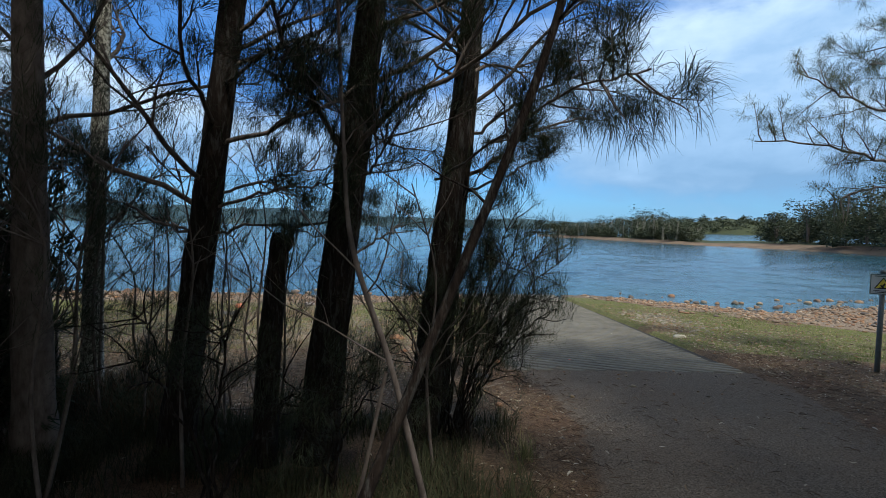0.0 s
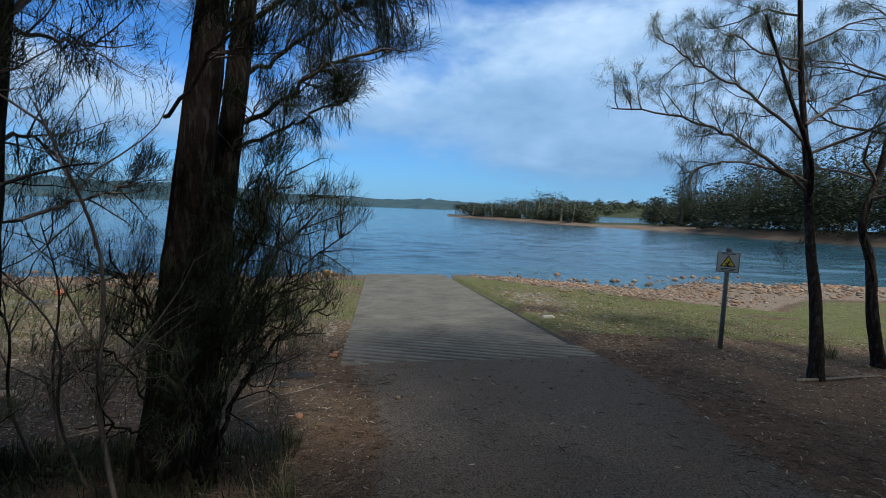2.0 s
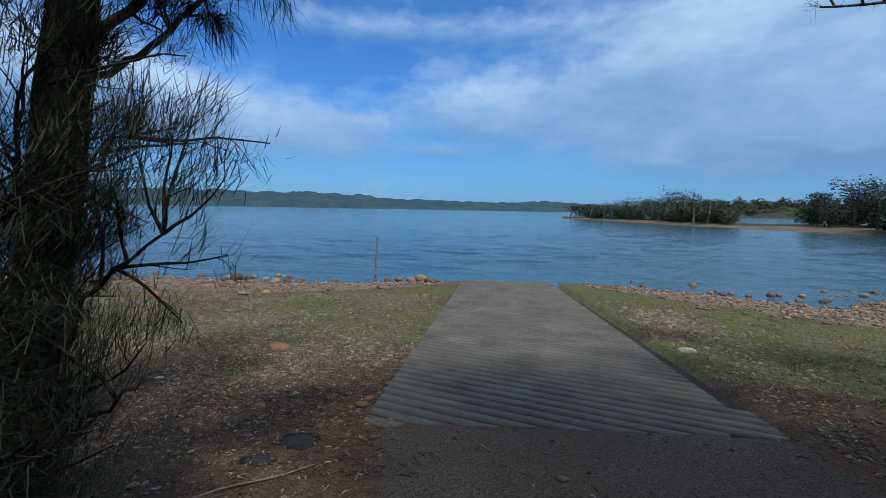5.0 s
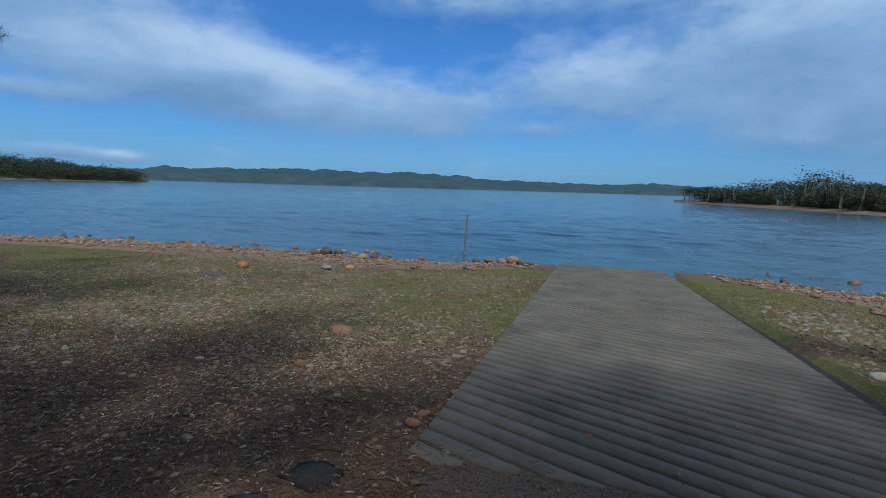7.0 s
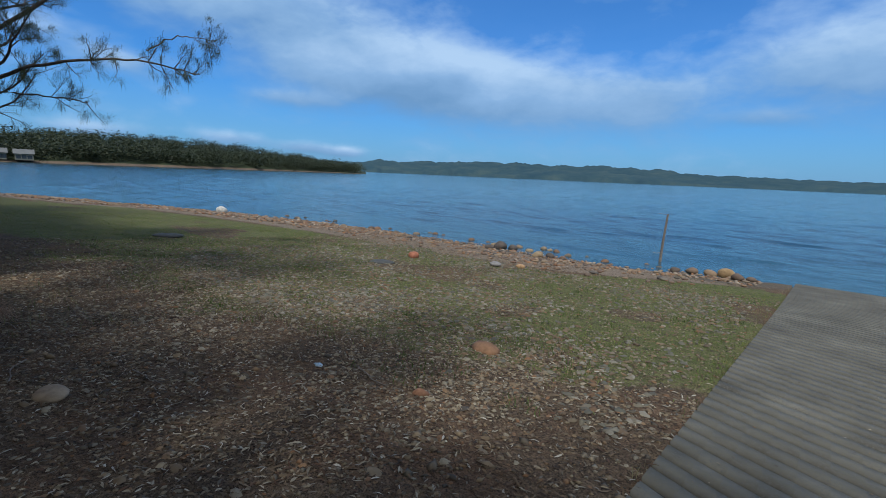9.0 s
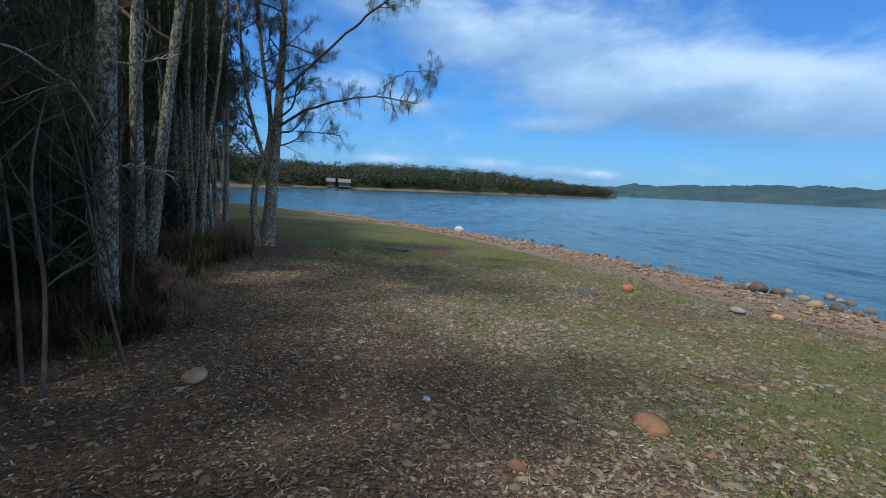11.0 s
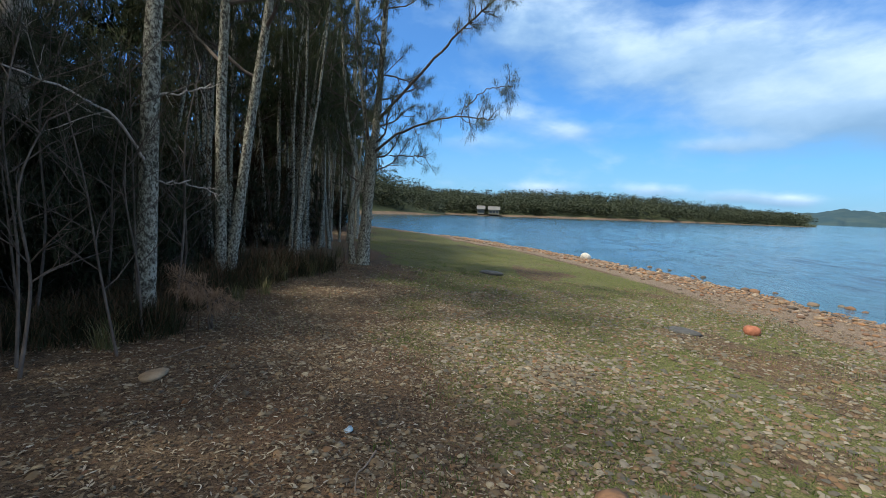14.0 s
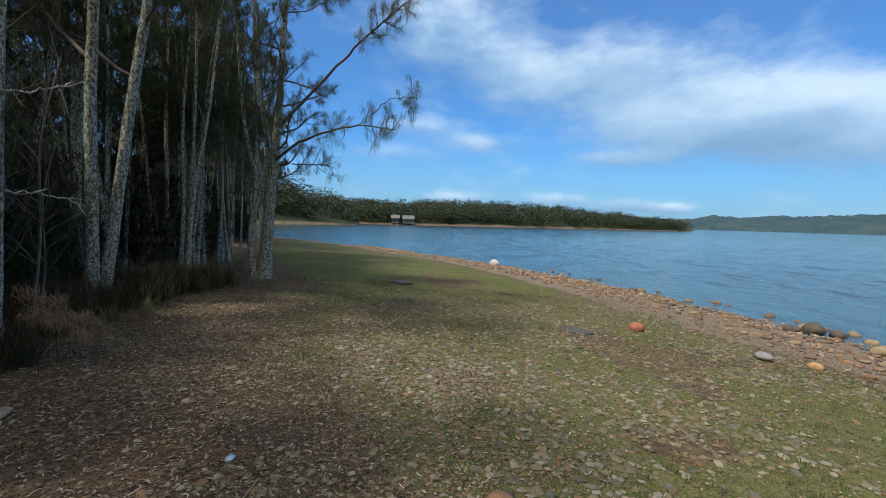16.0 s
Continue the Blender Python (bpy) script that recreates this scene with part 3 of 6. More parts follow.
class Needles:
    """Gathers tufts of thin drooping needles into one mesh."""

    def __init__(self):
        self.p, self.d, self.l, self.w = [], [], [], []

    def tuft(self, rng, at, along, count, length, width=0.004, droop=0.5, spread=0.9):
        d = np.asarray(along)[None] * 0.8 + rng.normal(0, 1, (count, 3)) * spread * 0.55
        d /= np.linalg.norm(d, axis=1)[:, None] + 1e-9
        self.p.append(np.asarray(at)[None] + rng.normal(0, 1, (count, 3)) * 0.03)
        self.d.append(d)
        self.l.append(length * rng.uniform(0.55, 1.2, count))
        self.w.append(np.full((count, 2), [width, droop]))

    def mesh(self, name, mat, plain=False):
        p, d, l, w = (np.concatenate(a) for a in (self.p, self.d, self.l, self.w))
        n = len(p)
        side = np.cross(d, np.array([0.2, 0.1, 1.0]))
        side /= np.linalg.norm(side, axis=1)[:, None] + 1e-9
        side = side * w[:, :1] * 0.5
        mid = p + d * l[:, None] * 0.5
        d2 = d.copy()
        d2[:, 2] -= w[:, 1]
        d2 /= np.linalg.norm(d2, axis=1)[:, None] + 1e-9
        tip = mid + d2 * l[:, None] * 0.5
        V = np.stack([p - side, p + side, mid + side * .8, mid - side * .8, tip], 1).reshape(-1, 3)
        o = (np.arange(n) * 5)[:, None]
        if plain:
            V = np.stack([p - side, p + side, mid * 0.4 + tip * 0.6], 1).reshape(-1, 3)
            return mesh_data(name, V, np.arange(len(V)).reshape(-1, 3), mat)
        return mesh_data(name, V, [o + np.array([[0, 1, 2, 3]]), o + np.array([[3, 2, 4]])], mat)


def unit(v):
    v = np.asarray(v, float)
    return v / (np.linalg.norm(v) + 1e-9)


def bough(rng, wood, needles, p, d, length, r, level, dense=1.0, droop=0.5, needle=0.2, width=0.004, rise=0.25, bare=0.3):
    """A limb that forks into twigs with tufts of needles."""
    steps = (7 if level == 0 else 5) if dense > 0.3 else (5, 3, 2)[level]
    pts, dirs = [np.array(p, float)], []
    d = unit(d)
    for s in range(steps):
        d = unit(d + rng.normal(0, 0.19 if level == 0 else 0.14, 3) + np.array([0, 0, rise * (0.14 if level == 0 else 0.08)]))
        pts.append(pts[-1] + d * length / steps)
        dirs.append(d)
    if level < 2 or dense > 0.3:
        wood.tube(pts, np.linspace(r, r * 0.35, len(pts)), 5 if level < 2 and dense > 0.3 else 3)
    if level >= 2:
        for k in range(1, len(pts)):
            needles.tuft(rng, pts[k], dirs[k - 1], int(9 * dense + 0.6), needle, width, droop)
        needles.tuft(rng, pts[-1], dirs[-1], int(16 * dense) + 1, needle * 1.1, width, droop, 0.7)
        return
    count = max(3, int(length * (4.2 if level == 0 else 6.5)))
    for c in range(count):
        t = bare + (1 - bare) * (c + rng.uniform(0, 1)) / count
        k = min(int(t * steps), steps - 1)
        at = pts[k] + (pts[k + 1] - pts[k]) * (t * steps - k)
        side = unit(np.cross(dirs[k], rng.normal(0, 1, 3)))
        nd = unit(dirs[k] * 0.75 + side * rng.uniform(0.5, 1.0) + np.array([0, 0, 0.12]))
        bough(rng, wood, needles, at, nd, length * rng.uniform(0.28, 0.5) * (1.15 - 0.5 * t), r * 0.45 * (1.2 - 0.6 * t), level + 1, dense, droop, needle, width, rise, 0.15)
    needles.tuft(rng, pts[-1], dirs[-1], int(14 * dense), needle, width, droop)


def curve_pts(ctrl, n=26):
    """A smooth line through the given places."""
    c = np.asarray(ctrl, float)
    if len(c) == 2:
        return c[0] + (c[1] - c[0]) * np.linspace(0, 1, n)[:, None]
    t = np.linspace(0, len(c) - 1, n)
    out = []
    for s in t:
        i = min(int(s), len(c) - 2)
        u = s - i
        p0, p1, p2, p3 = c[max(i - 1, 0)], c[i], c[i + 1], c[min(i + 2, len(c) - 1)]
        out.append(0.5 * (2 * p1 + (p2 - p0) * u + (2 * p0 - 5 * p1 + 4 * p2 - p3) * u * u + (3 * p1 - p0 - 3 * p2 + p3) * u ** 3))
    return np.array(out)


def tree(name, base, trunks, limbs, label, category, seed, mat=None, group="", dense=1.0, droop=0.5, needle=0.2, width=0.004, sides=14, flare=1.35, limb_mat=None, many=False, leaf=None):
    """trunks: rows of (control places, radius below, radius above). limbs: rows of (place, direction, length, radius). Places are from the base."""
    rng = np.random.RandomState(seed)
    e = empty(name, base, label, category, group)
    tw = Wood()
    for ctrl, r0, r1 in trunks:
        pts = curve_pts(ctrl, 34 if not many else 14)
        t = np.linspace(0, 1, len(pts))
        rad = r0 + (r1 - r0) * t
        if ctrl[0][2] <= 0.01:
            rad = rad * (1 + (flare - 1) * np.exp(-t * 16))
        tw.tube(pts, rad, sides, 0.07, rng)
        put("trunk", tw.mesh("trunk", mat or M_BARK), e)
        tw = Wood()
    lw, nd = Wood(), Needles()
    for p, d, length, r in limbs:
        bough(rng, lw, nd, p, d, length, r, 0, dense, droop, needle, width)
        if not many:
            put("limb", lw.mesh("limb", limb_mat or M_LIMB), e)
            lw = Wood()
    if lw.v:
        put("branch", lw.mesh("branch", limb_mat or M_LIMB), e, kind="stuff")
    if nd.p:
        put("crown", nd.mesh("crown", M_WOOD_LEAF if many else (leaf or M_NEEDLE), many), e)
    return e


def up_limbs(rng, ctrl, z0, z1, count, length, r, up=0.5):
    """Limbs standing off a trunk between two heights, all round."""
    pts = curve_pts(ctrl, 60)
    out = []
    for k in range(count):
        z = z0 + (z1 - z0) * (k + rng.uniform(0, 1)) / count
        i = int(np.argmin(np.abs(pts[:, 2] - z)))
        a = rng.uniform(0, 6.283)
        t = (z - z0) / max(0.1, z1 - z0)
        out.append((pts[i], (math.cos(a), math.sin(a), up), length * (1.1 - 0.6 * t) * rng.uniform(0.7, 1.2), r * (1.1 - 0.6 * t)))
    return out


def arm(rng, wood, needles, ctrl, r0, r1, start=0.35, twig=0.7, dense=1.0, droop=0.5, needle=0.2, width=0.004, per=7.0):
    """A long limb along given places, with twigs on its outer part."""
    pts = curve_pts(ctrl, 22 if dense > 0.3 else 8)
    pts = pts + rng.normal(0, 0.012, pts.shape)
    wood.tube(pts, np.linspace(r0, r1, len(pts)), 6)
    seg = np.linalg.norm(pts[-1] - pts[0])
    for k in range(int(seg * per)):
        t = start + (1 - start) * rng.uniform(0, 1) ** 0.8
        i = min(int(t * (len(pts) - 1)), len(pts) - 2)
        d = unit(pts[i + 1] - pts[i])
        side = unit(np.cross(d, rng.normal(0, 1, 3)))
        bough(rng, wood, needles, pts[i], unit(d * 0.8 + side + np.array([0, 0, 0.1])), twig * rng.uniform(0.5, 1.1), r1 * 0.8 + 0.003, 1, dense, droop, needle, width, 0.25, 0.1)
    needles.tuft(rng, pts[-1], d, int(20 * dense), needle, width, droop)


def add_arms(e, rows, seed, mat=None, leaf=None, **kw):
    rng = np.random.RandomState(seed)
    lw, nd = Wood(), Needles()
    for ctrl, r0, r1, start, twig in rows:
        arm(rng, lw, nd, ctrl, r0, r1, start, twig, **kw)
        put("limb", lw.mesh("limb", mat or M_LIMB), e)
        lw = Wood()
    put("crown", nd.mesh("crown", leaf or M_NEEDLE), e)


def gz(x, y):
    return float(height(x, y))


def line_tree(x0, y0, x1, y1, top):
    """Control places of a straight stem through two plan places, at 0.3 and 2.8 m of height, from its own base."""
    g = gz(x0, y0)
    kx, ky = (x1 - x0) / 2.5, (y1 - y0) / 2.5
    bx, by = x0 - kx * (0.3 - g), y0 - ky * (0.3 - g)
    return (bx, by, gz(bx, by) - 0.04), [(0, 0, 0), (kx * 1.6, ky * 1.6, 1.6), (kx * 3.2 + 0.02, ky * 3.2, 3.2), (kx * 5, ky * 5 + 0.05, 5.2), (kx * top * 0.9, ky * top, top)]


def near_trees():
    rng = np.random.RandomState(11)
    rows = [("sheoak_tree", -1.11, -2.73, -0.87, -2.63, 8.5, 0.150, 0.06, 3.1, 9, 1),
            ("sheoak_tree", -1.01, -2.36, -0.80, -2.16, 8.0, 0.128, 0.05, 3.3, 9, 2),
            ("sheoak_tree", -1.98, -3.29, -1.67, -3.41, 8.5, 0.165, 0.07, 2.3, 14, 3),
            ("sheoak_tree", -3.20, -3.35, -2.78, -3.50, 8.0, 0.135, 0.06, 1.9, 14, 4),
            ("sheoak_tree", -4.32, -3.50, -4.28, -3.55, 8.0, 0.150, 0.06, 1.9, 14, 5)]
    for name, x0, y0, x1, y1, top, r0, r1, z0, n, seed in rows:
        base, ctrl = line_tree(x0, y0, x1, y1, top)
        rr = np.random.RandomState(seed)
        limbs = up_limbs(rr, ctrl, z0, 5.2, n - 2, 2.0, 0.024, 0.5) + up_limbs(rr, ctrl, 5.4, top, 4, 1.7, 0.022, 0.5)
        e = tree(name, base, [(ctrl, r0, r1)], limbs, "she-oak with dark rough bark and drooping needles beside the track" if seed < 5 else "she-oak with grey bark and drooping needles beside the track", "tree", seed,
                 mat=M_BARK if seed < 5 else M_LIMB, group="she-oaks beside the track", dense=1.0, sides=18)
        if seed in (3, 4, 5):
            rr = np.random.RandomState(80 + seed)
            rows2 = []
            for j in range(6):
                az, z, q = rr.uniform(0, 6.283), rr.uniform(1.7, 3.3), rr.uniform(0.9, 1.6)
                c = curve_pts(ctrl, 60)
                p = c[int(np.argmin(np.abs(c[:, 2] - z)))]
                rows2.append(([tuple(p), (p[0] + math.cos(az) * q * .5, p[1] + math.sin(az) * q * .5, z + .15), (p[0] + math.cos(az) * q, p[1] + math.sin(az) * q, z + rr.uniform(-.1, .5))], 0.016, 0.005, 0.25, 0.5))
            add_arms(e, rows2, 85 + seed, droop=0.7, needle=0.17, per=9)
        if seed == 2:
            add_arms(e, [([(0.06, 0.35, 2.55), (0.5, 0.3, 2.75), (1.0, 0.1, 3.1), (1.5, -0.05, 3.2)], 0.028, 0.008, 0.3, 0.42),
                         ([(0.06, 0.4, 2.4), (0.5, 0.35, 2.55), (0.85, 0.2, 2.72), (1.15, 0.15, 2.85)], 0.02, 0.006, 0.4, 0.32),
                         ([(0.02, 0.1, 1.3), (0.3, 0.0, 1.45), (0.6, -0.15, 1.75)], 0.012, 0.004, 0.1, 0.36),
                         ([(0.02, 0.15, 1.8), (0.3, 0.1, 2.0), (0.62, -0.1, 2.35)], 0.012, 0.004, 0.1, 0.36),
                         ([(0.03, 0.2, 2.2), (0.3, 0.1, 2.45), (0.55, -0.1, 2.8)], 0.012, 0.004, 0.1, 0.36),
                         ([(0.02, 0.1, 1.0), (0.25, -0.1, 1.1), (0.5, -0.3, 1.2)], 0.012, 0.004, 0.1, 0.34),
                         ([(0.08, 0.45, 2.9), (0.6, 0.5, 3.3), (1.1, 0.3, 3.6), (1.55, 0.1, 3.7)], 0.025, 0.008, 0.3, 0.5)], 21, droop=0.55, needle=0.16, per=10)
        if seed == 1:
            add_arms(e, [([(0.1, -0.05, 2.5), (0.6, -0.7, 2.75), (1.0, -1.3, 2.95), (1.35, -1.8, 2.95)], 0.014, 0.006, 0.3, 0.5),
                         ], 22, droop=0.9, per=8)
    # broken stump
    e = empty("dead_stump", (-2.37, -3.46, gz(-2.37, -3.46) - 0.03), "tall dead blackened tree stump among the she-oaks", "tree stump")
    w = Wood()
    r = np.random.RandomState(8)
    w.tube(curve_pts([(0, 0, 0), (0.0, 0.05, 0.7), (0.02, 0.14, 1.4), (0.05, 0.22, 1.95)], 18), np.linspace(0.105, 0.075, 18), 12, 0.09, r)
    w.tube(curve_pts([(0.04, 0.2, 1.85), (0.12, 0.2, 1.82), (0.15, 0.2, 2.0)], 6), np.linspace(0.035, 0.022, 6), 6, 0.1, r)
    put("trunk", w.mesh("trunk", M_BARK), e)
    w = Wood()
    w.tube(curve_pts([(0.15, 0.2, 1.95), (0.2, 0.2, 2.02), (0.42, 0.18, 2.05), (0.6, 0.15, 2.1)], 10), np.linspace(0.02, 0.005, 10), 5)
    put("branch", w.mesh("branch", M_BARK), e)
    # understorey saplings: thin bare stems with a few twigs
    spots = [(-0.95, -3.55, 2.3, .016), (-2.6, -2.6, 2.0, .016), (-3.2, -1.8, 2.2, .018), (-3.9, -2.4, 2.4, .016),
             (-2.1, -2.2, 1.8, .014), (-1.9, -2.7, 1.7, .013), (-4.6, -1.7, 2.2, .018), (-5.3, -2.6, 2.6, .02), (-1.5, -2.9, 1.6, .012), (-2.8, -3.9, 2.4, .016),
             (-3.6, -4.2, 2.6, .018), (-3.4, -2.0, 2.9, .016), (-4.4, -2.7, 3.2, .018), (-5.0, -2.0, 3.0, .018), (-2.9, -2.3, 3.0, .015), (-3.9, -1.5, 2.4, .015), (-5.6, -1.9, 3.3, .02), (-4.0, -4.6, 3.0, .016), (-3.1, -4.7, 2.6, .014), (-3.0, -2.9, 1.9, .013), (-3.75, -3.0, 2.1, .014), (-5.8, -3.3, 2.8, .02), (-6.3, -2.2, 2.4, .02)]
    for k, (x, y, h, r0) in enumerate(spots):
        rg = np.random.RandomState(60 + k)
        e = empty("sapling", (x, y, gz(x, y) - 0.02), "thin grey sapling with bare forking twigs and a few needles", "sapling", "saplings under the she-oaks")
        lw, nd = Wood(), Needles()
        lean = rg.uniform(-0.5, 0.5, 2)
        ctrl = [(0, 0, 0), (lean[0] * .3, lean[1] * .3, h * .35), (lean[0] * .25 + .05, lean[1] * .5, h * .7), (lean[0] * .9, lean[1] * .9, h)]
        pts = curve_pts(ctrl, 16)
        lw.tube(pts, np.linspace(r0, r0 * 0.3, 16), 6, 0.05, rg)
        for j in range(9):
            i = rg.randint(4, 15)
            a = rg.uniform(0, 6.283)
            bough(rg, lw, nd, pts[i], (math.cos(a), math.sin(a), 0.8), h * rg.uniform(0.2, 0.42), r0 * 0.4, 1, 0.55, 0.4, 0.13, 0.003, 0.4, 0.2)
        put("stem", lw.mesh("stem", M_LIMB), e)
        put("crown", nd.mesh("crown", M_NEEDLE), e)
    # slanting stems close to the track: a pale forked one and a dark one leaning over it
    for k, (ctrl, r0, r1, words, mat) in enumerate([
            ([(-0.86, -4.52, 0.0), (-0.98, -4.66, 0.8), (-1.12, -4.80, 1.45), (-1.31, -4.85, 2.05), (-1.42, -4.62, 2.6), (-1.50, -4.50, 3.6)], 0.021, 0.009, "pale slanting sapling with a bent bare stem", M_LIMB),
            ([(-1.44, -4.40, 0.0), (-1.30, -4.62, 0.7), (-1.14, -4.80, 1.40)], 0.014, 0.010, "pale bare stem leaning into a bent sapling", M_LIMB),
            ([(-1.46, -5.06, 0.0), (-1.18, -5.01, 0.9), (-0.94, -4.96, 1.5), (-0.44, -4.86, 2.8), (-0.20, -4.80, 3.7), (-0.1, -4.7, 4.8)], 0.034, 0.014, "dark slanting young she-oak stem leaning towards the track", M_BARK)]):
        rg = np.random.RandomState(170 + k)
        bx, by = ctrl[0][:2]
        z0 = gz(bx, by) - 0.03
        e = empty("sapling", (bx, by, z0), words, "sapling", "slanting stems beside the track")
        lw, nd = Wood(), Needles()
        pts = curve_pts([(x - bx, y - by, max(0.0, z - z0)) for x, y, z in ctrl], 26)
        lw.tube(pts, np.linspace(r0, r1, 26), 9, 0.06, rg)
        put("stem", lw.mesh("stem", mat), e)
        if k != 1:
            lw = Wood()
            for j in range(10 if k == 2 else 7):
                i = rg.randint(9, 25)
                a = rg.uniform(0, 6.283)
                bough(rg, lw, nd, pts[i], (math.cos(a), math.sin(a), 0.6), rg.uniform(0.5, 1.1), r1 * 0.6, 1, 0.6, 0.3, 0.13, 0.003, 0.4, 0.25)
            put("branch", lw.mesh("branch", mat), e, kind="stuff")
            put("crown", nd.mesh("crown", M_NEEDLE), e)
    # low dense shrubs at the foot of the trees by the track
    for k, (x, y, h, wide, n, a0, a1) in enumerate([(-0.72, -3.0, 1.5, 0.75, 8, -2.7, 0.3), (-0.80, -2.85, 2.25, 1.0, 9, -1.1, 0.35), (-0.9, -2.7, 2.6, 0.55, 6, -0.9, 1.2),
                                                        (-1.0, -2.75, 1.5, 0.5, 5, -2.9, -1.5), (-1.7, -3.9, 1.2, 0.5, 5, -2.7, 0.2), (-2.35, -4.3, 1.5, 0.7, 7, -3.1, 3.1)]):
        rg = np.random.RandomState(90 + k)
        e = empty("shrub", (x, y, gz(x, y) - 0.02), "many-stemmed open she-oak shrub with upswept dark twigs beside the track", "shrub", "she-oak shrubs")
        lw, nd = Wood(), Needles()
        for j in range(n):
            a = a0 + (a1 - a0) * (j + rg.uniform(0, 1)) / n
            s = rg.uniform(0.55, 1.0) * wide
            hh = h * rg.uniform(0.5, 1.0)
            ctrl = [(rg.uniform(-.06, .06), rg.uniform(-.06, .06), 0), (math.cos(a) * s * .25, math.sin(a) * s * .25, hh * .45), (math.cos(a) * s * .7, math.sin(a) * s * .7, hh * .85), (math.cos(a) * s, math.sin(a) * s, hh)]
            arm(rg, lw, nd, ctrl, 0.012, 0.004, 0.38, 0.40, 0.75, -0.25, 0.10, 0.0028, 5.5)
        put("stem", lw.mesh("stem", M_BARK), e)
        put("crown", nd.mesh("crown", M_NEEDLE), e)


def shore_trees():
    # slender she-oaks right of the ramp
    rg = np.random.RandomState(31)
    x, y = 6.0, -1.14
    ctrl = [(0, 0, 0), (0.05, 0.15, 0.9), (0.16, 0.42, 1.7), (0.38, 0.8, 2.8), (0.40, 1.1, 4.4), (0.3, 1.3, 7.0)]
    limbs = up_limbs(rg, ctrl, 2.9, 6.8, 14, 2.0, 0.022, 0.35)
    e = tree("slender_sheoak", (x, y, gz(x, y) - 0.03), [(ctrl, 0.085, 0.025), ([(0.25, 0.6, 2.35), (0.1, 0.5, 2.9), (-0.25, 0.55, 3.7), (-0.5, 0.8, 4.8)], 0.04, 0.015)],
             limbs, "slender she-oak with bent bare trunk and feathery needles by the sign", "tree", 31, group="slender she-oaks", dense=1.0, sides=12, droop=0.7, width=0.0032, leaf=M_SUNLIT_NEEDLE)
    add_arms(e, [([(0.28, 0.6, 2.4), (-0.5, 0.7, 2.95), (-1.4, 0.85, 3.35), (-2.5, 1.0, 3.5)], 0.03, 0.008, 0.2, 0.6),
                 ([(0.3, 0.7, 2.6), (-0.3, 0.7, 2.75), (-1.0, 0.6, 2.8), (-1.8, 0.5, 2.6)], 0.025, 0.008, 0.3, 0.55),
                 ([(0.38, 0.8, 3.1), (-0.4, 0.9, 3.7), (-1.2, 1.0, 4.1), (-1.9, 1.1, 4.5)], 0.025, 0.008, 0.2, 0.65),
                 ([(0.38, 0.9, 3.4), (1.0, 0.9, 3.8), (1.7, 0.8, 4.1)], 0.025, 0.008, 0.2, 0.65)], 32, leaf=M_SUNLIT_NEEDLE, width=0.0032, droop=0.9, needle=0.19, per=7)
    add_arms(e, [([(0.15, 0.42, 1.75), (-0.1, 0.4, 1.75), (-0.42, 0.35, 1.6)], 0.006, 0.003, 0.3, 0.22)], 34, dense=0.32, droop=0.9, needle=0.11, width=0.003, per=9)
    x, y = 7.87, -0.42
    ctrl = [(0, 0, 0), (-0.1, 0.1, 0.8), (0.0, 0.3, 1.6), (-0.15, 0.35, 2.2), (0.3, 0.5, 3.4), (0.7, 0.7, 6.5)]
    tree("slender_sheoak", (x, y, gz(x, y) - 0.03), [(ctrl, 0.085, 0.03), ([(0, 0.2, 1.2), (-0.15, 0.15, 1.5), (-0.4, 0.1, 1.9)], 0.025, 0.012)], up_limbs(rg, ctrl, 2.3, 6.4, 16, 2.0, 0.025, 0.35),
         "slender she-oak with a crooked bare trunk and light feathery needles", "tree", 33, group="slender she-oaks", dense=1.0, sides=12, droop=0.7, width=0.0032, leaf=M_SUNLIT_NEEDLE)
    # the leaning tree at the edge of the wood
    x, y = -12.4, -0.52
    c1 = [(0, 0, 0), (0.1, 0.12, 1.6), (0.15, 0.28, 3.4), (0.1, 0.4, 5.2), (0.0, 0.6, 9.5)]
    c2 = [(0.1, -0.25, 0), (0.1, -0.3, 1.4), (0.1, 0.1, 3.0), (0.2, -0.1, 5.0), (0.2, -0.3, 8.0)]
    c3 = [(0.05, 0.25, 1.3), (0.1, -0.1, 2.4), (0.1, -0.5, 4.2), (0.1, -0.7, 7.5)]
    limbs = up_limbs(rg, c1, 3.2, 9.3, 17, 1.9, 0.03, 0.4) + up_limbs(rg, c2, 2.2, 7.8, 13, 1.5, 0.025, 0.5) + up_limbs(rg, c3, 2.2, 7.3, 11, 1.4, 0.025, 0.5)
    e = tree("leaning_sheoak", (x, y, gz(x, y) - 0.04), [(c1, 0.17, 0.05), (c2, 0.09, 0.03), (c3, 0.07, 0.03)], limbs,
             "pale-barked she-oak with long bare arms reaching over the grass", "tree", 41, mat=M_PALE, dense=1.0, droop=0.7, needle=0.20, width=0.0045, sides=14, leaf=M_SUNLIT_NEEDLE)
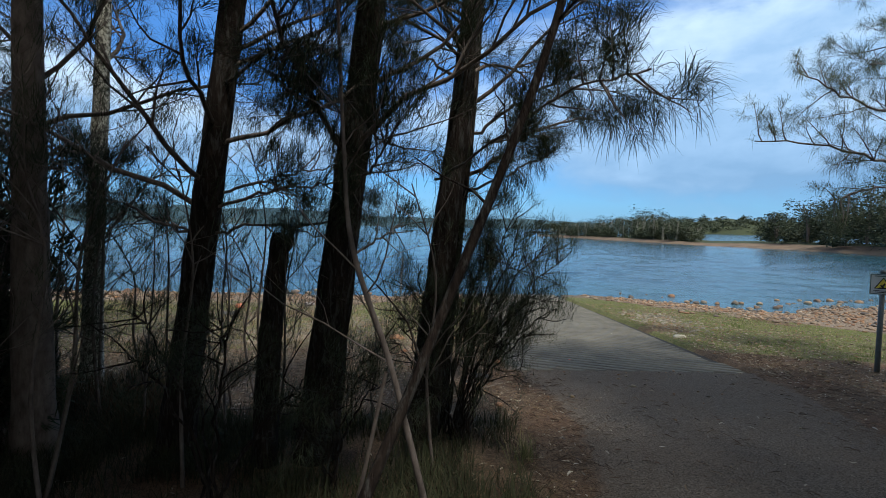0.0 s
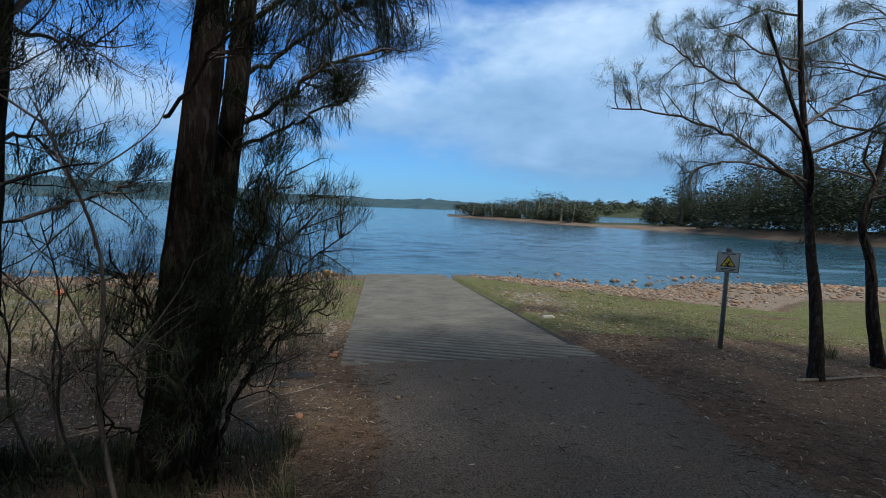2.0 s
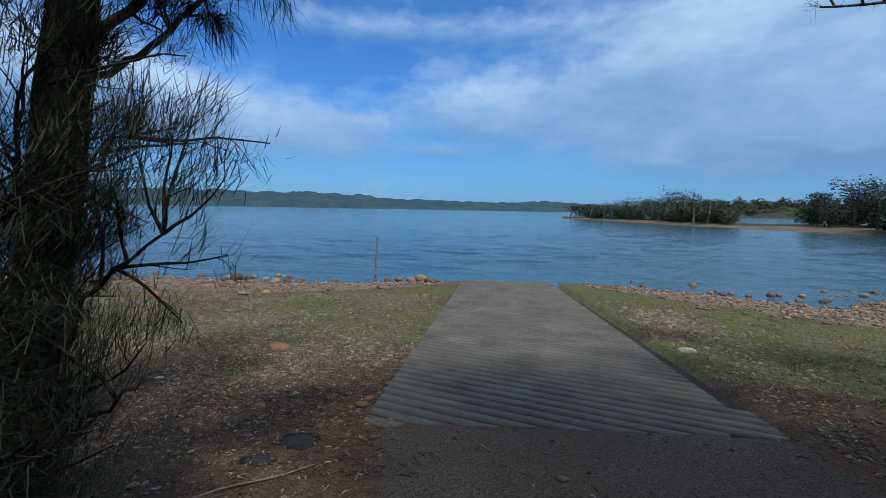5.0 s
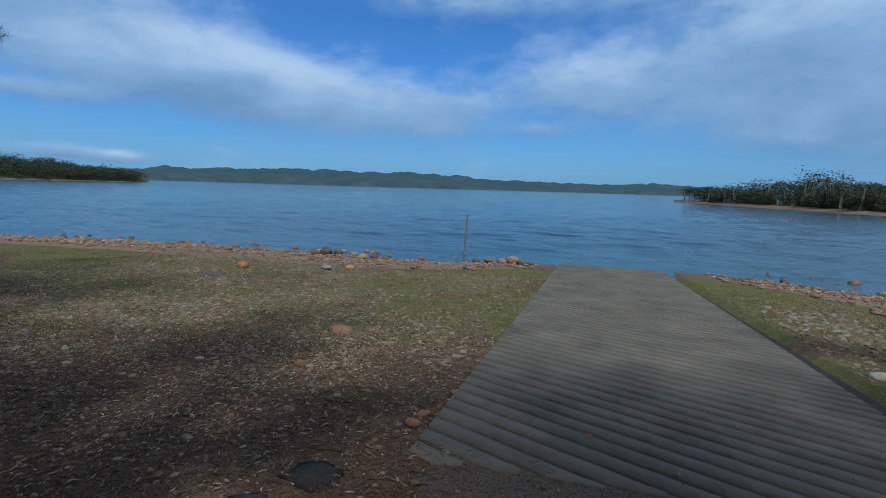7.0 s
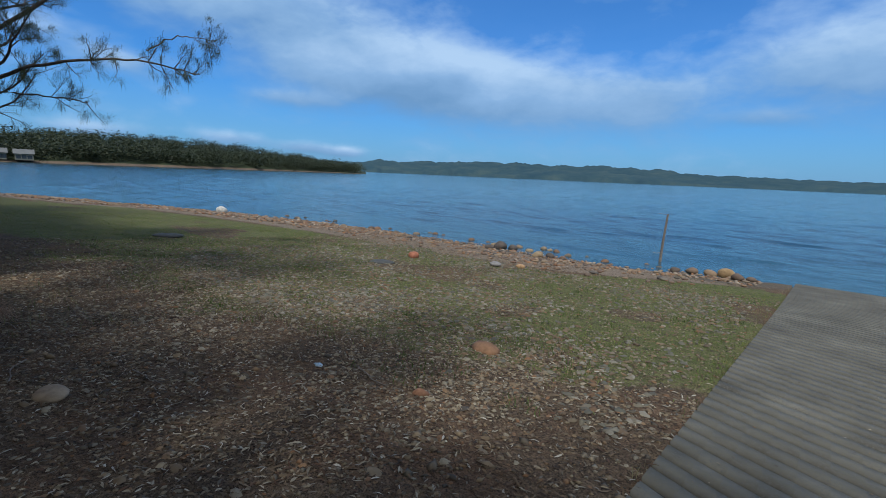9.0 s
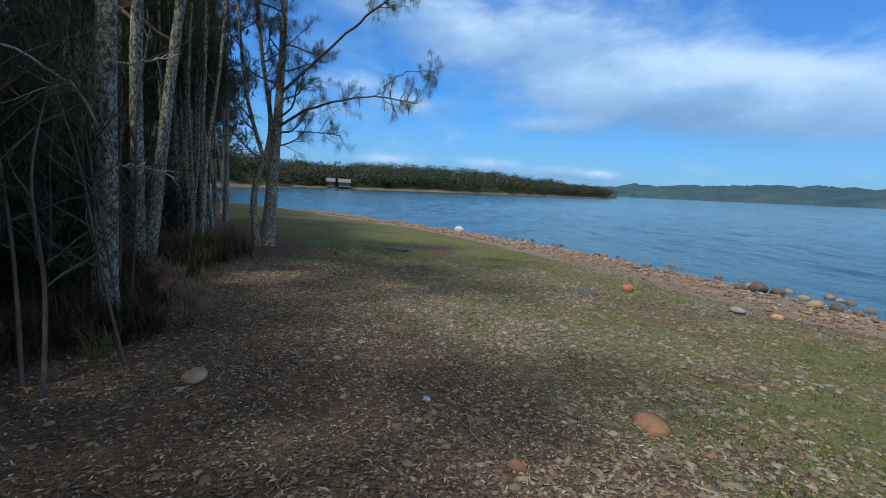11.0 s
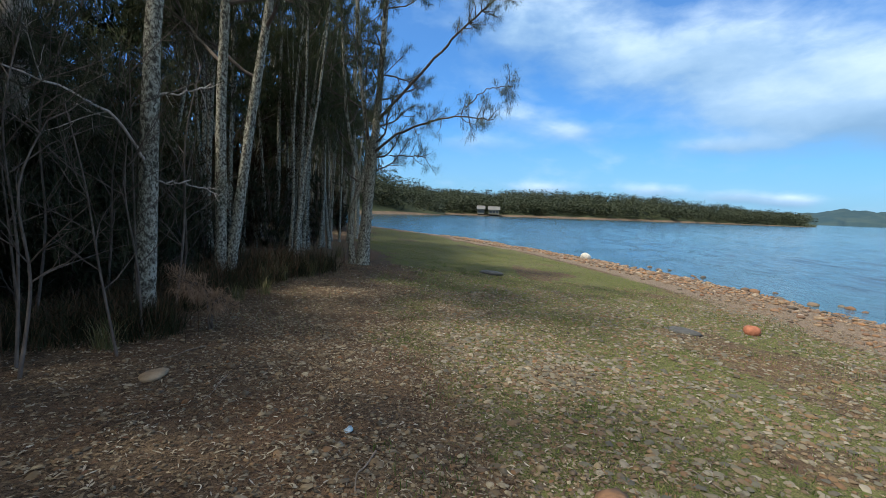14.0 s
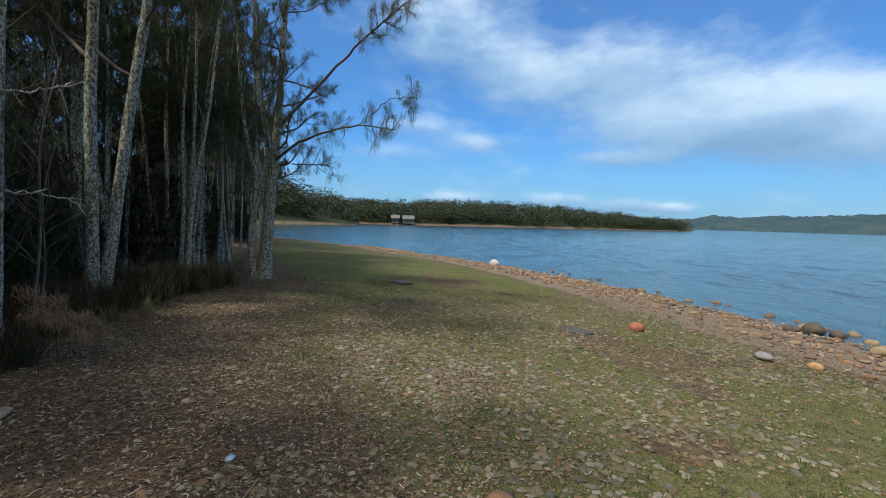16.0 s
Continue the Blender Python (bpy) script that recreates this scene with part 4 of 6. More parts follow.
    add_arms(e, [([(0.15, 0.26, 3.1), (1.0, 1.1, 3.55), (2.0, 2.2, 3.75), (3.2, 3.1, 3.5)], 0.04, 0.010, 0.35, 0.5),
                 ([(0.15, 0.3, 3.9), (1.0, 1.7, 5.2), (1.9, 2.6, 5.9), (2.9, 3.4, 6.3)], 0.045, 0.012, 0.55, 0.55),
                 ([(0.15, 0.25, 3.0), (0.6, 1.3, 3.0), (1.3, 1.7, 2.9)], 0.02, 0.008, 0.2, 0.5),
                 ([(1.9, 2.6, 4.0), (2.4, 3.0, 4.3), (3.0, 3.5, 4.25)], 0.015, 0.006, 0.2, 0.45)], 42, leaf=M_SUNLIT_NEEDLE, dense=0.8, droop=0.8, needle=0.19, width=0.0045, per=5)
    # three pale trunks close to the grass
    for k, (x0, y0, x1, y1, r0, top) in enumerate([(-5.1, -1.98, -5.09, -1.85, 0.118, 10), (-7.86, -2.35, -7.66, -2.23, 0.10, 10), (-7.93, -2.21, -8.01, -1.89, 0.095, 10)]):
        base, ctrl = line_tree(x0, y0, x1, y1, top)
        e = tree("pale_sheoak", base, [(ctrl, r0, 0.06)], up_limbs(rg, ctrl, 3.6, top, 10, 2.2, 0.035, 0.5),
             "tall she-oak with pale mottled lichen bark standing at the wood's edge", "tree", 51 + k, mat=M_PALE, group="pale trunks of the wood", dense=0.7, droop=0.6, needle=0.22, width=0.006, sides=16, limb_mat=M_LIMB)
        if k == 0:
            add_arms(e, [([(-0.02, 0.1, 1.93), (0.12, 0.1, 1.98), (0.5, 0.02, 2.38), (0.95, -0.3, 2.6), (1.5, -0.7, 2.7)], 0.022, 0.006, 0.4, 0.6),
                         ([(0.0, 0.05, 2.75), (-0.25, 0.35, 2.8), (-0.5, 0.6, 3.0)], 0.014, 0.005, 0.3, 0.4),
                         ([(0.0, 0.05, 1.7), (-0.3, 0.35, 1.72), (-0.7, 0.6, 1.6)], 0.014, 0.004, 0.2, 0.3)], 55, mat=M_GUM, dense=0.31, droop=0.5, needle=0.1, per=5)
    # the great white gum within the wood
    base, ctrl = line_tree(-5.45, -3.94, -5.53, -3.84, 12)
    rg = np.random.RandomState(58)
    tree("white_gum", base, [(ctrl, 0.20, 0.12)], up_limbs(rg, ctrl, 5.5, 11.5, 7, 2.4, 0.05, 0.7),
         "large smooth-barked white gum tree with dark stains among the she-oaks", "tree", 59, mat=M_GUM, dense=0.7, droop=0.5, needle=0.22, width=0.006, sides=18, limb_mat=M_GUM)


def wood():
    """Wood along the shore, unseen shade trees behind the track: six kinds, copied."""
    kinds = []
    for k in range(6):
        rg = np.random.RandomState(200 + k)
        top = rg.uniform(8.5, 12)
        lean = rg.uniform(-0.9, 0.9, 2)
        ctrl = [(0, 0, 0), (lean[0] * .25 + rg.uniform(-.15, .15), lean[1] * .25, top * .28), (lean[0] * .5, lean[1] * .5 + rg.uniform(-.2, .2), top * .55), (lean[0], lean[1], top)]
        trunks = [(ctrl, rg.uniform(0.06, 0.10), 0.025)]
        if k % 2:
            trunks.append(([(0.05, 0, top * .12), (-lean[0] * .3, -lean[1] * .4, top * .4), (-lean[0], -lean[1] * .8, top * .85)], 0.045, 0.018))
        limbs = up_limbs(rg, ctrl, top * 0.30, top * 0.98, 13, 2.2, 0.020, 0.7)
        e = tree("wood_tree", (-9.5 - 2.4 * k, -3.4 - 0.5 * (k % 3), 0), trunks, limbs, "slim pale-trunked tree of the shore wood with thin dark crown", "tree", 220 + k,
                 mat=M_PALE, group="trees of the shore wood", dense=0.28, droop=0.5, needle=0.36, width=0.036, sides=6, many=True)
        e.location.z = gz(e.location.x, e.location.y) - 0.05
        kinds.append(e)
    rg = np.random.RandomState(7)
    spots = []
    for _ in range(4000):
        if len(spots) >= 100:
            break
        x = -6.5 - rg.rand() ** 1.1 * 54
        edge = np.interp(x, [-62, -55, -48, -40, -30, -20, -14, -9, -6], [-16, -11, -8.0, -5.4, -3.6, -1.9, -1.9, -3.2, -3.6])
        y = edge - rg.rand() ** 1.5 * (13 if x > -12 else 8)
        if all((x - a) ** 2 + (y - b) ** 2 > 1.1 for a, b in spots) and (x + 12.4) ** 2 + (y + .5) ** 2 > 3:
            spots.append((x, y))
    # out of view behind the track: trees added to cast shade on it
    for _ in range(4000):
        if len(spots) >= 142:
            break
        x, y = rg.uniform(-16, 20), rg.uniform(-24, -10.5)
        if -2.5 < x < 5.0:
            continue
        if all((x - a) ** 2 + (y - b) ** 2 > 5 for a, b in spots):
            spots.append((x, y))
    # more unseen trees close to the track, added to block sun and sky
    for _ in range(4000):
        if len(spots) >= 172:
            break
        if rg.rand() < 0.55:
            x, y = rg.uniform(4.6, 12), rg.uniform(-10.5, -4.6)
        else:
            x, y = rg.uniform(-9, -3.0), rg.uniform(-11, -7.6)
        if all((x - a) ** 2 + (y - b) ** 2 > 2.0 for a, b in spots):
            spots.append((x, y))
    for k, (x, y) in enumerate(spots):
        o = copy_thing(kinds[k % 6], pose(x, y, gz(x, y) - 0.05, 0, 0, rg.uniform(0, 360)))
        s = rg.uniform(0.8, 1.15) * (0.78 if x > -15 and y > -9 else 1)
        o.scale = (s, s, s)
    # slim pale stems standing free along the wood's lake side
    slim = []
    for k in range(3):
        rr = np.random.RandomState(280 + k)
        trunks = []
        for j in range(3):
            top, lx, ly = rr.uniform(6.5, 9.5), rr.uniform(-1.0, 1.0), rr.uniform(-0.5, 0.9)
            bx, by = (0, 0) if j == 0 else (rr.uniform(-.7, .7), rr.uniform(-.4, .4))
            trunks.append(([(bx, by, 0), (bx + lx * .2 + rr.uniform(-.12, .12), by + ly * .2, top * .25), (bx + lx * .45, by + ly * .45 + rr.uniform(-.15, .15), top * .55), (bx + lx, by + ly, top)], rr.uniform(0.045, 0.075), 0.02))
        limbs = []
        for ctrl, _, _ in trunks:
            limbs += up_limbs(rr, ctrl, ctrl[-1][2] * .42, ctrl[-1][2] * .95, 6, 1.5, 0.014, 0.8)
        e = tree("slim_gum", (-11.0 - 1.9 * k, -2.1 - 0.3 * k, 0), trunks, limbs, "clump of slim pale bare stems with small high crowns", "tree", 285 + k,
                 mat=M_PALE, group="slim gums of the shore wood", dense=0.28, droop=0.5, needle=0.30, width=0.022, sides=7, many=True)
        e.location.z = gz(e.location.x, e.location.y) - 0.05
        slim.append(e)
    rr = np.random.RandomState(299)
    for k in range(8):
        x = -9.6 - 1.5 * k + rr.uniform(-.6, .6)
        y = float(np.interp(x, [-28, -20, -14, -9], [-4.0, -2.6, -2.0, -2.9])) - rr.rand() * 1.6
        if (x + 12.4) ** 2 + (y + .5) ** 2 > 2:
            copy_thing(slim[k % 3], pose(x, y, gz(x, y) - 0.05, 0, 0, rr.uniform(0, 360)))
    # broad trees hanging over the track, out of view, added to shade it
    broad = None
    for k, (x, y) in enumerate([(-2.1, -9.0), (4.9, -5.6), (-2.4, -11.5), (4.9, -11.6), (-4.6, -7.2), (5.3, -7.6), (7.2, -5.0), (3.7, -9.2), (-0.9, -10.3), (-3.4, -8.4)]):
        if broad is None:
            rr = np.random.RandomState(260)
            ctrl = [(0, 0, 0), (0.1, 0.1, 2.2), (0.0, 0.3, 4.4), (0.2, 0.3, 8.5)]
            broad = tree("shade_sheoak", (x, y, gz(x, y) - 0.05), [(ctrl, 0.17, 0.06)], up_limbs(rr, ctrl, 3.2, 8.2, 13, 3.8, 0.045, 0.45),
                         "unseen broad she-oak with wide dark crown added to shade the track", "tree", 261, group="broad she-oaks over the track", dense=0.28, droop=0.5, needle=0.40, width=0.034, sides=8, many=True)
        else:
            copy_thing(broad, pose(x, y, gz(x, y) - 0.05, 0, 0, k * 77))
    # dark young growth filling the wood's foot
    shrubs = []
    for k in range(3):
        rr = np.random.RandomState(300 + k)
        e = empty("young_sheoak", (-6.6 - 2.1 * k, -3.0 - 0.4 * k, 0), "low dark young she-oak filling the foot of the wood", "shrub", "young growth of the wood")
        e.location.z = gz(e.location.x, e.location.y) - 0.03
        lw, nd = Wood(), Needles()
        for j in range(13):
            a, s, hh = rr.uniform(0, 6.283), rr.uniform(0.2, 0.9), rr.uniform(0.5, 2.7)
            arm(rr, lw, nd, [(0, 0, 0), (math.cos(a) * s * .4, math.sin(a) * s * .4, hh * .5), (math.cos(a) * s, math.sin(a) * s, hh)], 0.014, 0.004, 0.15, 0.5, 0.29, 0.5, 0.26, 0.026, 4.0)
        put("stem", lw.mesh("stem", M_LIMB), e)
        put("crown", nd.mesh("crown", M_BROWN_NEEDLE if k == 1 else M_NEEDLE, True), e)
        shrubs.append(e)
    n = 0
    for _ in range(600):
        if n >= 96:
            break
        x = rg.uniform(-40, -4.4) if n % 3 else rg.uniform(-9, -4.6)
        edge = np.interp(x, [-40, -30, -20, -14, -9, -6, -4], [-6.6, -4.8, -3.1, -2.7, -2.9, -2.9, -2.9])
        y = edge - rg.rand() ** 1.4 * 6
        o = copy_thing(shrubs[n % 3], pose(x, y, gz(x, y) - 0.03, 0, 0, rg.uniform(0, 360)))
        s = rg.uniform(0.6, 1.15) if y > edge - 1.5 else rg.uniform(1.1, 1.9)
        o.scale = (s, s, s)
        n += 1


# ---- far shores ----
# Matte surface with a faint emission that stands in for distance haze.
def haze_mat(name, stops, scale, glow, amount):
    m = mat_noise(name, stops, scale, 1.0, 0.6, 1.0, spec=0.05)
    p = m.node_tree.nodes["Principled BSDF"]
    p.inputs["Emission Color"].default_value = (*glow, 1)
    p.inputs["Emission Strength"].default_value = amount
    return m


# The far hills glow faintly blue: haze put into their material.
M_HILL = haze_mat("far_wooded_hill_haze_glow", [(0.3, (0.018, 0.036, 0.036)), (0.5, (0.032, 0.052, 0.044)), (0.7, (0.055, 0.072, 0.052))], 0.012, (0.13, 0.27, 0.46), 0.16)
M_BANK = mat_noise("far_bank", [(0.3, (0.10, 0.072, 0.050)), (0.7, (0.20, 0.145, 0.095))], 0.3, 0.95, 0.4, 0.1)
M_SCRUB = mat_noise("wooded_ground", [(0.3, (0.025, 0.035, 0.016)), (0.7, (0.06, 0.07, 0.03))], 0.3, 0.95, 0.4, 0.1)


def polar(az, d):
    return math.sin(radians(az)) * d, math.cos(radians(az)) * d


def land(name, rows, profile, mats, label, seed, step=0.5, wobble=0.12):
    """A strip of far land. rows: (azimuth, distance of its shore, height); profile: (metres inland, share of the height)."""
    az = np.arange(rows[0][0], rows[-1][0] + step / 2, step)
    r = np.array(rows, float)
    dist, top = np.interp(az, r[:, 0], r[:, 1]), np.interp(az, r[:, 0], r[:, 2])
    dist = dist * (1 + (lattice(az * 3, az * 0 + seed, 2.0, seed) - 0.5) * 0.03)
    for part_name, mat, lo, hi in mats:
        V = []
        prof = profile[lo:hi]
        for j, (inland, share) in enumerate(prof):
            for a, d, t in zip(az, dist, top):
                x, y = polar(a, d + inland)
                h = share * t * (1 + wobble * 2 * (lattice(x / 40, y / 40, 1.0, seed + 1) - 0.5) + wobble * (lattice(x / 9, y / 9, 1.0, seed + 2) - 0.5)) if share > 0.1 else share * t
                V.append((x, y, WATER + (h if inland > 0 else -1.5)))
        n, m = len(az), len(prof)
        i = np.arange(n * m).reshape(m, n)
        F = np.stack([i[:-1, :-1], i[:-1, 1:], i[1:, 1:], i[1:, :-1]], -1).reshape(-1, 4)
        put(part_name, mesh_data(part_name, V, F, mat, True), label=label, kind="structure")


def leaf_cloud(rng, centre, radii, n, size):
    d = rng.normal(0, 1, (n, 3))
    d /= np.linalg.norm(d, axis=1)[:, None]
    p = np.asarray(centre) + d * np.asarray(radii) * rng.uniform(0.55, 1.08, (n, 1))
    a = rng.normal(0, 1, (n, 3, 3)) * size
    a[:, :, 2] *= 0.55
    return p[:, None] + a


def crown_tris(rng, base, h, wide, n, size, lumps=6, low=0.35):
    out = []
    for k in range(lumps):
        a, s = rng.uniform(0, 6.283), rng.uniform(0, 1) ** 0.7 * wide * 0.62
        z = h * (low + (0.9 - low) * rng.uniform(0, 1))
        s *= 1.15 - 0.5 * z / h
        c = (base[0] + math.cos(a) * s, base[1] + math.sin(a) * s, base[2] + z)
        q = wide * rng.uniform(0.28, 0.5)
        out.append(leaf_cloud(rng, c, (q, q, q * 0.6), n // lumps, size))
    return np.concatenate(out).reshape(-1, 3)


def tris_mesh(name, V, mat):
    return mesh_data(name, V, np.arange(len(V)).reshape(-1, 3), mat)


def far_woods(name, label, seed, count, az0, az1, place, h, n, size, wide=0.42, trunks=True):
    """A far wood as one mesh of leaves and one of trunks. place(rng, az) gives distance and ground height."""
    rng = np.random.RandomState(seed)
    e = empty(name, (0, 0, 0), label, "wood")
    V, w = [], Wood()
    for k in range(count):
        az = rng.uniform(az0, az1)
        d, g = place(rng, az)
        x, y = polar(az, d)
        hh = (h(az) if callable(h) else h) * rng.uniform(0.65, 1.2)
        V.append(crown_tris(rng, (x, y, g), hh, hh * wide, n, size, 7, 0.08))
        if trunks:
            w.tube([(x, y, g - 0.3), (x + rng.uniform(-.5, .5), y, g + hh * 0.7)], [hh * 0.018, hh * 0.008], 4)
    put("crown", tris_mesh("crown", np.concatenate(V), M_LEAFAGE), e, kind="stuff")
    if trunks:
        put("trunk", w.mesh("trunk", M_PALE), e, kind="stuff")


ISLE = [(9.2, 185, .5), (12, 165, .7), (17, 143, .8), (23, 120, .9), (29, 108, .5), (35, 103, 1.0), (40, 95, 1.2), (46, 84, 1.4), (60, 78, 1.8), (80, 90, 2)]
HEAD = [(-100, 270, 15), (-92, 270, 13), (-84, 270, 11), (-78, 285, 14), (-70, 320, 15.5), (-63, 360, 14), (-58, 400, 10), (-53, 440, 5), (-50.2, 460, 1.5)]
POINT = [(-125, 135, 9), (-110, 155, 9.5), (-98, 175, 9.5), (-94, 190, 8.5), (-91, 200, 5.5), (-88.6, 212, 1.5)]
BACK = [(20, 700, 15), (26, 700, 18), (30, 700, 22), (33, 700, 17), (40, 700, 24)]


def along(rows, col, az):
    r = np.array(rows, float)
    return float(np.interp(az, r[:, 0], r[:, col]))


def far_shores():
    bank = [(-3, 0), (0.5, 0.1), (2.5, 0.4)]
    land("spit", ISLE, bank + [(7, 0.9), (20, 1.0), (45, 0.8), (60, 0)], [("spit_bank", M_BANK, 0, 4), ("spit_ground", M_SCRUB, 3, 7)], "low brown sandy spit across the water with scrub behind", 5)
    land("headland", HEAD, [(-6, 0), (1, 0.04), (4, 0.08), (30, 0.5), (70, 0.9), (110, 1.0), (170, 0.6)], [("headland_bank", M_BANK, 0, 3), ("headland_ground", M_SCRUB, 2, 7)], "wooded headland across the bay", 6)
    land("point", POINT, [(-5, 0), (1, 0.08), (3, 0.12), (30, 0.7), (70, 1.0), (110, 0.7)], [("point_bank", M_BANK, 0, 3), ("point_ground", M_SCRUB, 2, 6)], "wooded point beyond the shore wood", 7)
    land("back", BACK, [(-5, 0), (3, 0.05), (40, 0.5), (120, 1.0), (200, 0.8)], [("back_ground", M_SCRUB, 0, 5)], "low wooded hill beyond the spit", 8)
    ridge = [(-58, 2300, 62), (-52, 2300, 50), (-50, 2300, 55), (-48.5, 2300, 78), (-46, 2300, 62), (-43, 2300, 72), (-38, 2300, 82), (-33, 2300, 84), (-28, 2300, 82), (-20, 2300, 84), (-15, 2300, 70),
             (-11, 2300, 60), (-6, 2300, 54), (-2, 2300, 48), (1, 2300, 50), (4, 2300, 52), (6.5, 2300, 62), (9, 2300, 52), (14, 2300, 40), (24, 2300, 34), (36, 2300, 40)]
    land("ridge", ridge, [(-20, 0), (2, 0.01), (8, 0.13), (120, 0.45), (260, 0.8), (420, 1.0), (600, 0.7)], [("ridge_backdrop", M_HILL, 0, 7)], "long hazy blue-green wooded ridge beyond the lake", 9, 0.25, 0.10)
    low = [(-36, 1900, 4), (-33, 1900, 26), (-28, 1900, 40), (-22, 1900, 42), (-18, 1900, 36), (-13, 1900, 22), (-8, 1900, 14), (-3, 1900, 3)]
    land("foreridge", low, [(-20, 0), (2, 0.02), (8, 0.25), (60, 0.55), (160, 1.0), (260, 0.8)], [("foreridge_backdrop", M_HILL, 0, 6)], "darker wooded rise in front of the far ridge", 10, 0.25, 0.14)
    far_woods("headland_wood", "dense dark green gum wood covering the far headland", 71, 1250, -100, -50.6,
              lambda r, a: (lambda q: (along(HEAD, 1, a) + 4 + q * 112, WATER + along(HEAD, 2, a) * (0.08 + 0.9 * q ** 0.8)))(r.rand() ** 1.3), 8.5, 120, 0.55, 0.95, False)
    far_woods("point_wood", "dense gum wood on the near point", 72, 320, -122, -88.8,
              lambda r, a: (lambda q: (along(POINT, 1, a) + 5 + q * 55, WATER + along(POINT, 2, a) * (0.15 + 0.8 * q)))(r.rand()), lambda a: float(np.interp(a, [-95, -90.5, -88.6], [12.5, 9.5, 4.5])), 260, 0.42, 0.7, False)
    far_woods("back_wood", "hazy gum wood beyond the spit", 73, 200, 20, 40,
              lambda r, a: (lambda q: (700 + 6 + q * 110, WATER + along(BACK, 2, a) * (0.06 + 0.9 * q)))(r.rand()), 11, 90, 1.15, 0.9, False)
    far_woods("far_shore_wood", "dark gum wood behind the end of the spit", 74, 230, 33.2, 80,
              lambda r, a: (along(ISLE, 1, a) + 3 + r.rand() ** 1.4 * 40, WATER + along(ISLE, 2, a) * 0.9), lambda az: float(np.interp(az, [33, 38, 42, 46, 55, 80], [3.2, 4.6, 6.6, 9.0, 11.5, 12.0])), 700, 0.20, 0.8, False)
    # separate trees of the spit
    rng = np.random.RandomState(75)
    for k in range(46):
        az = 10.2 + 17.6 * (k + rng.uniform(-.3, .3)) / 46
        d = along(ISLE, 1, az) + rng.uniform(6, 24)
        x, y = polar(az, d)
        g = WATER + along(ISLE, 2, az) * 0.9
        h = np.interp(az, [10, 13, 16, 20, 22.4, 24, 28], [4.2, 5.2, 6.0, 6.8, 7.8, 6.0, 4.2]) * rng.uniform(0.85, 1.1)
        if k % 5 == 0:
            h *= 1.12
        t = empty("spit_tree", (x, y, g), "gum tree with pale leaning trunk and ragged crown on the spit", "tree", "trees of the spit")
        w = Wood()
        top = rng.uniform(-.6, .6)
        for j in range(3):
            w.tube(curve_pts([(rng.uniform(-.2, .2), 0, -0.3), (top * .4 + rng.uniform(-.4, .4), rng.uniform(-.3, .3), h * .4), (top + rng.uniform(-.9, .9), rng.uniform(-.6, .6), h * .8)], 6), np.linspace(0.13, 0.05, 6), 4)
        put("trunk", w.mesh("trunk", M_PALE), t)
        V = crown_tris(rng, (top * .6, 0, 0), h, h * rng.uniform(0.65, 0.9), 520, 0.19, 8, 0.15 if k % 3 else 0.5)
        put("crown", tris_mesh("crown", V, M_LEAFAGE), t)
    # low scrub joining the spit's trees
    V = []
    for k in range(240):
        az = rng.uniform(12, 27.5)
        x, y = polar(az, along(ISLE, 1, az) + rng.uniform(6, 20))
        V.append(crown_tris(rng, (x, y, WATER + along(ISLE, 2, az) * .8), rng.uniform(1.8, 3.6), 2.4, 110, 0.2, 3, 0.1))
    put("spit_scrub", tris_mesh("spit_scrub", np.concatenate(V), M_LEAFAGE), label="low green scrub along the spit", category="scrub", kind="stuff")
    # tall gums rising from the right shore
    for k, (az, h) in enumerate([(34.8, 5.6), (37.6, 8.4), (40.6, 9.0), (42.2, 10.4), (43.4, 11.6), (45, 12.6), (47, 14), (49.5, 14.5), (52, 15), (55, 15), (38.8, 7)]):
        x, y = polar(az, along(ISLE, 1, az) + rng.uniform(10, 20))
        t = empty("shore_gum", (x, y, WATER + 2.0), "tall gum tree with open clumped crown on the far shore", "tree", "gums of the far shore")
        w = Wood()
        for j in range(4):
            w.tube(curve_pts([(0, 0, -0.5), (rng.uniform(-.5, .5), rng.uniform(-.3, .3), h * .4), (rng.uniform(-1.9, 1.9), rng.uniform(-1, 1), h * .82)], 8), np.linspace(0.2, 0.04, 8), 5)
        put("trunk", w.mesh("trunk", M_LIMB), t)
        put("crown", tris_mesh("crown", crown_tris(rng, (0, 0, 0), h, h * 0.7, 1500, 0.19, 15, 0.2), M_LEAFAGE), t)
    # pale house by the bay
    for k, (az, wd, hh) in enumerate([(-82.5, 6.0, 2.6), (-84.1, 4, 2.8)]):
        x, y = polar(az, 271)
        e = empty("house", (x, y, WATER + 1.0), "small pale house among trees on the far shore", "house", "houses on the far shore")
        e.rotation_euler = (0, 0, radians(-az))
        M_WALL = mat_noise("cream_wall", [(0.3, (0.15, 0.145, 0.115)), (0.7, (0.21, 0.20, 0.16))], 0.5, 0.8, 0.1, 0.01)
        M_ROOF = mat_noise("tin_roof", [(0.3, (0.12, 0.12, 0.115)), (0.7, (0.17, 0.17, 0.16))], 0.5, 0.6, 0.1, 0.01)
        M_DARK = mat_noise("dark_pane", [(0.3, (0.03, 0.04, 0.05)), (0.7, (0.05, 0.06, 0.07))], 0.5, 0.2, 0.0, 0.01)
        bm = bmesh.new()
        bmesh.ops.create_cube(bm, size=1, matrix=Matrix.Translation((0, 0, hh / 2)) @ Matrix.Diagonal((wd, 7, hh, 1)))
        put("wall", bm_mesh("wall", bm, M_WALL), e)
        bm = bmesh.new()
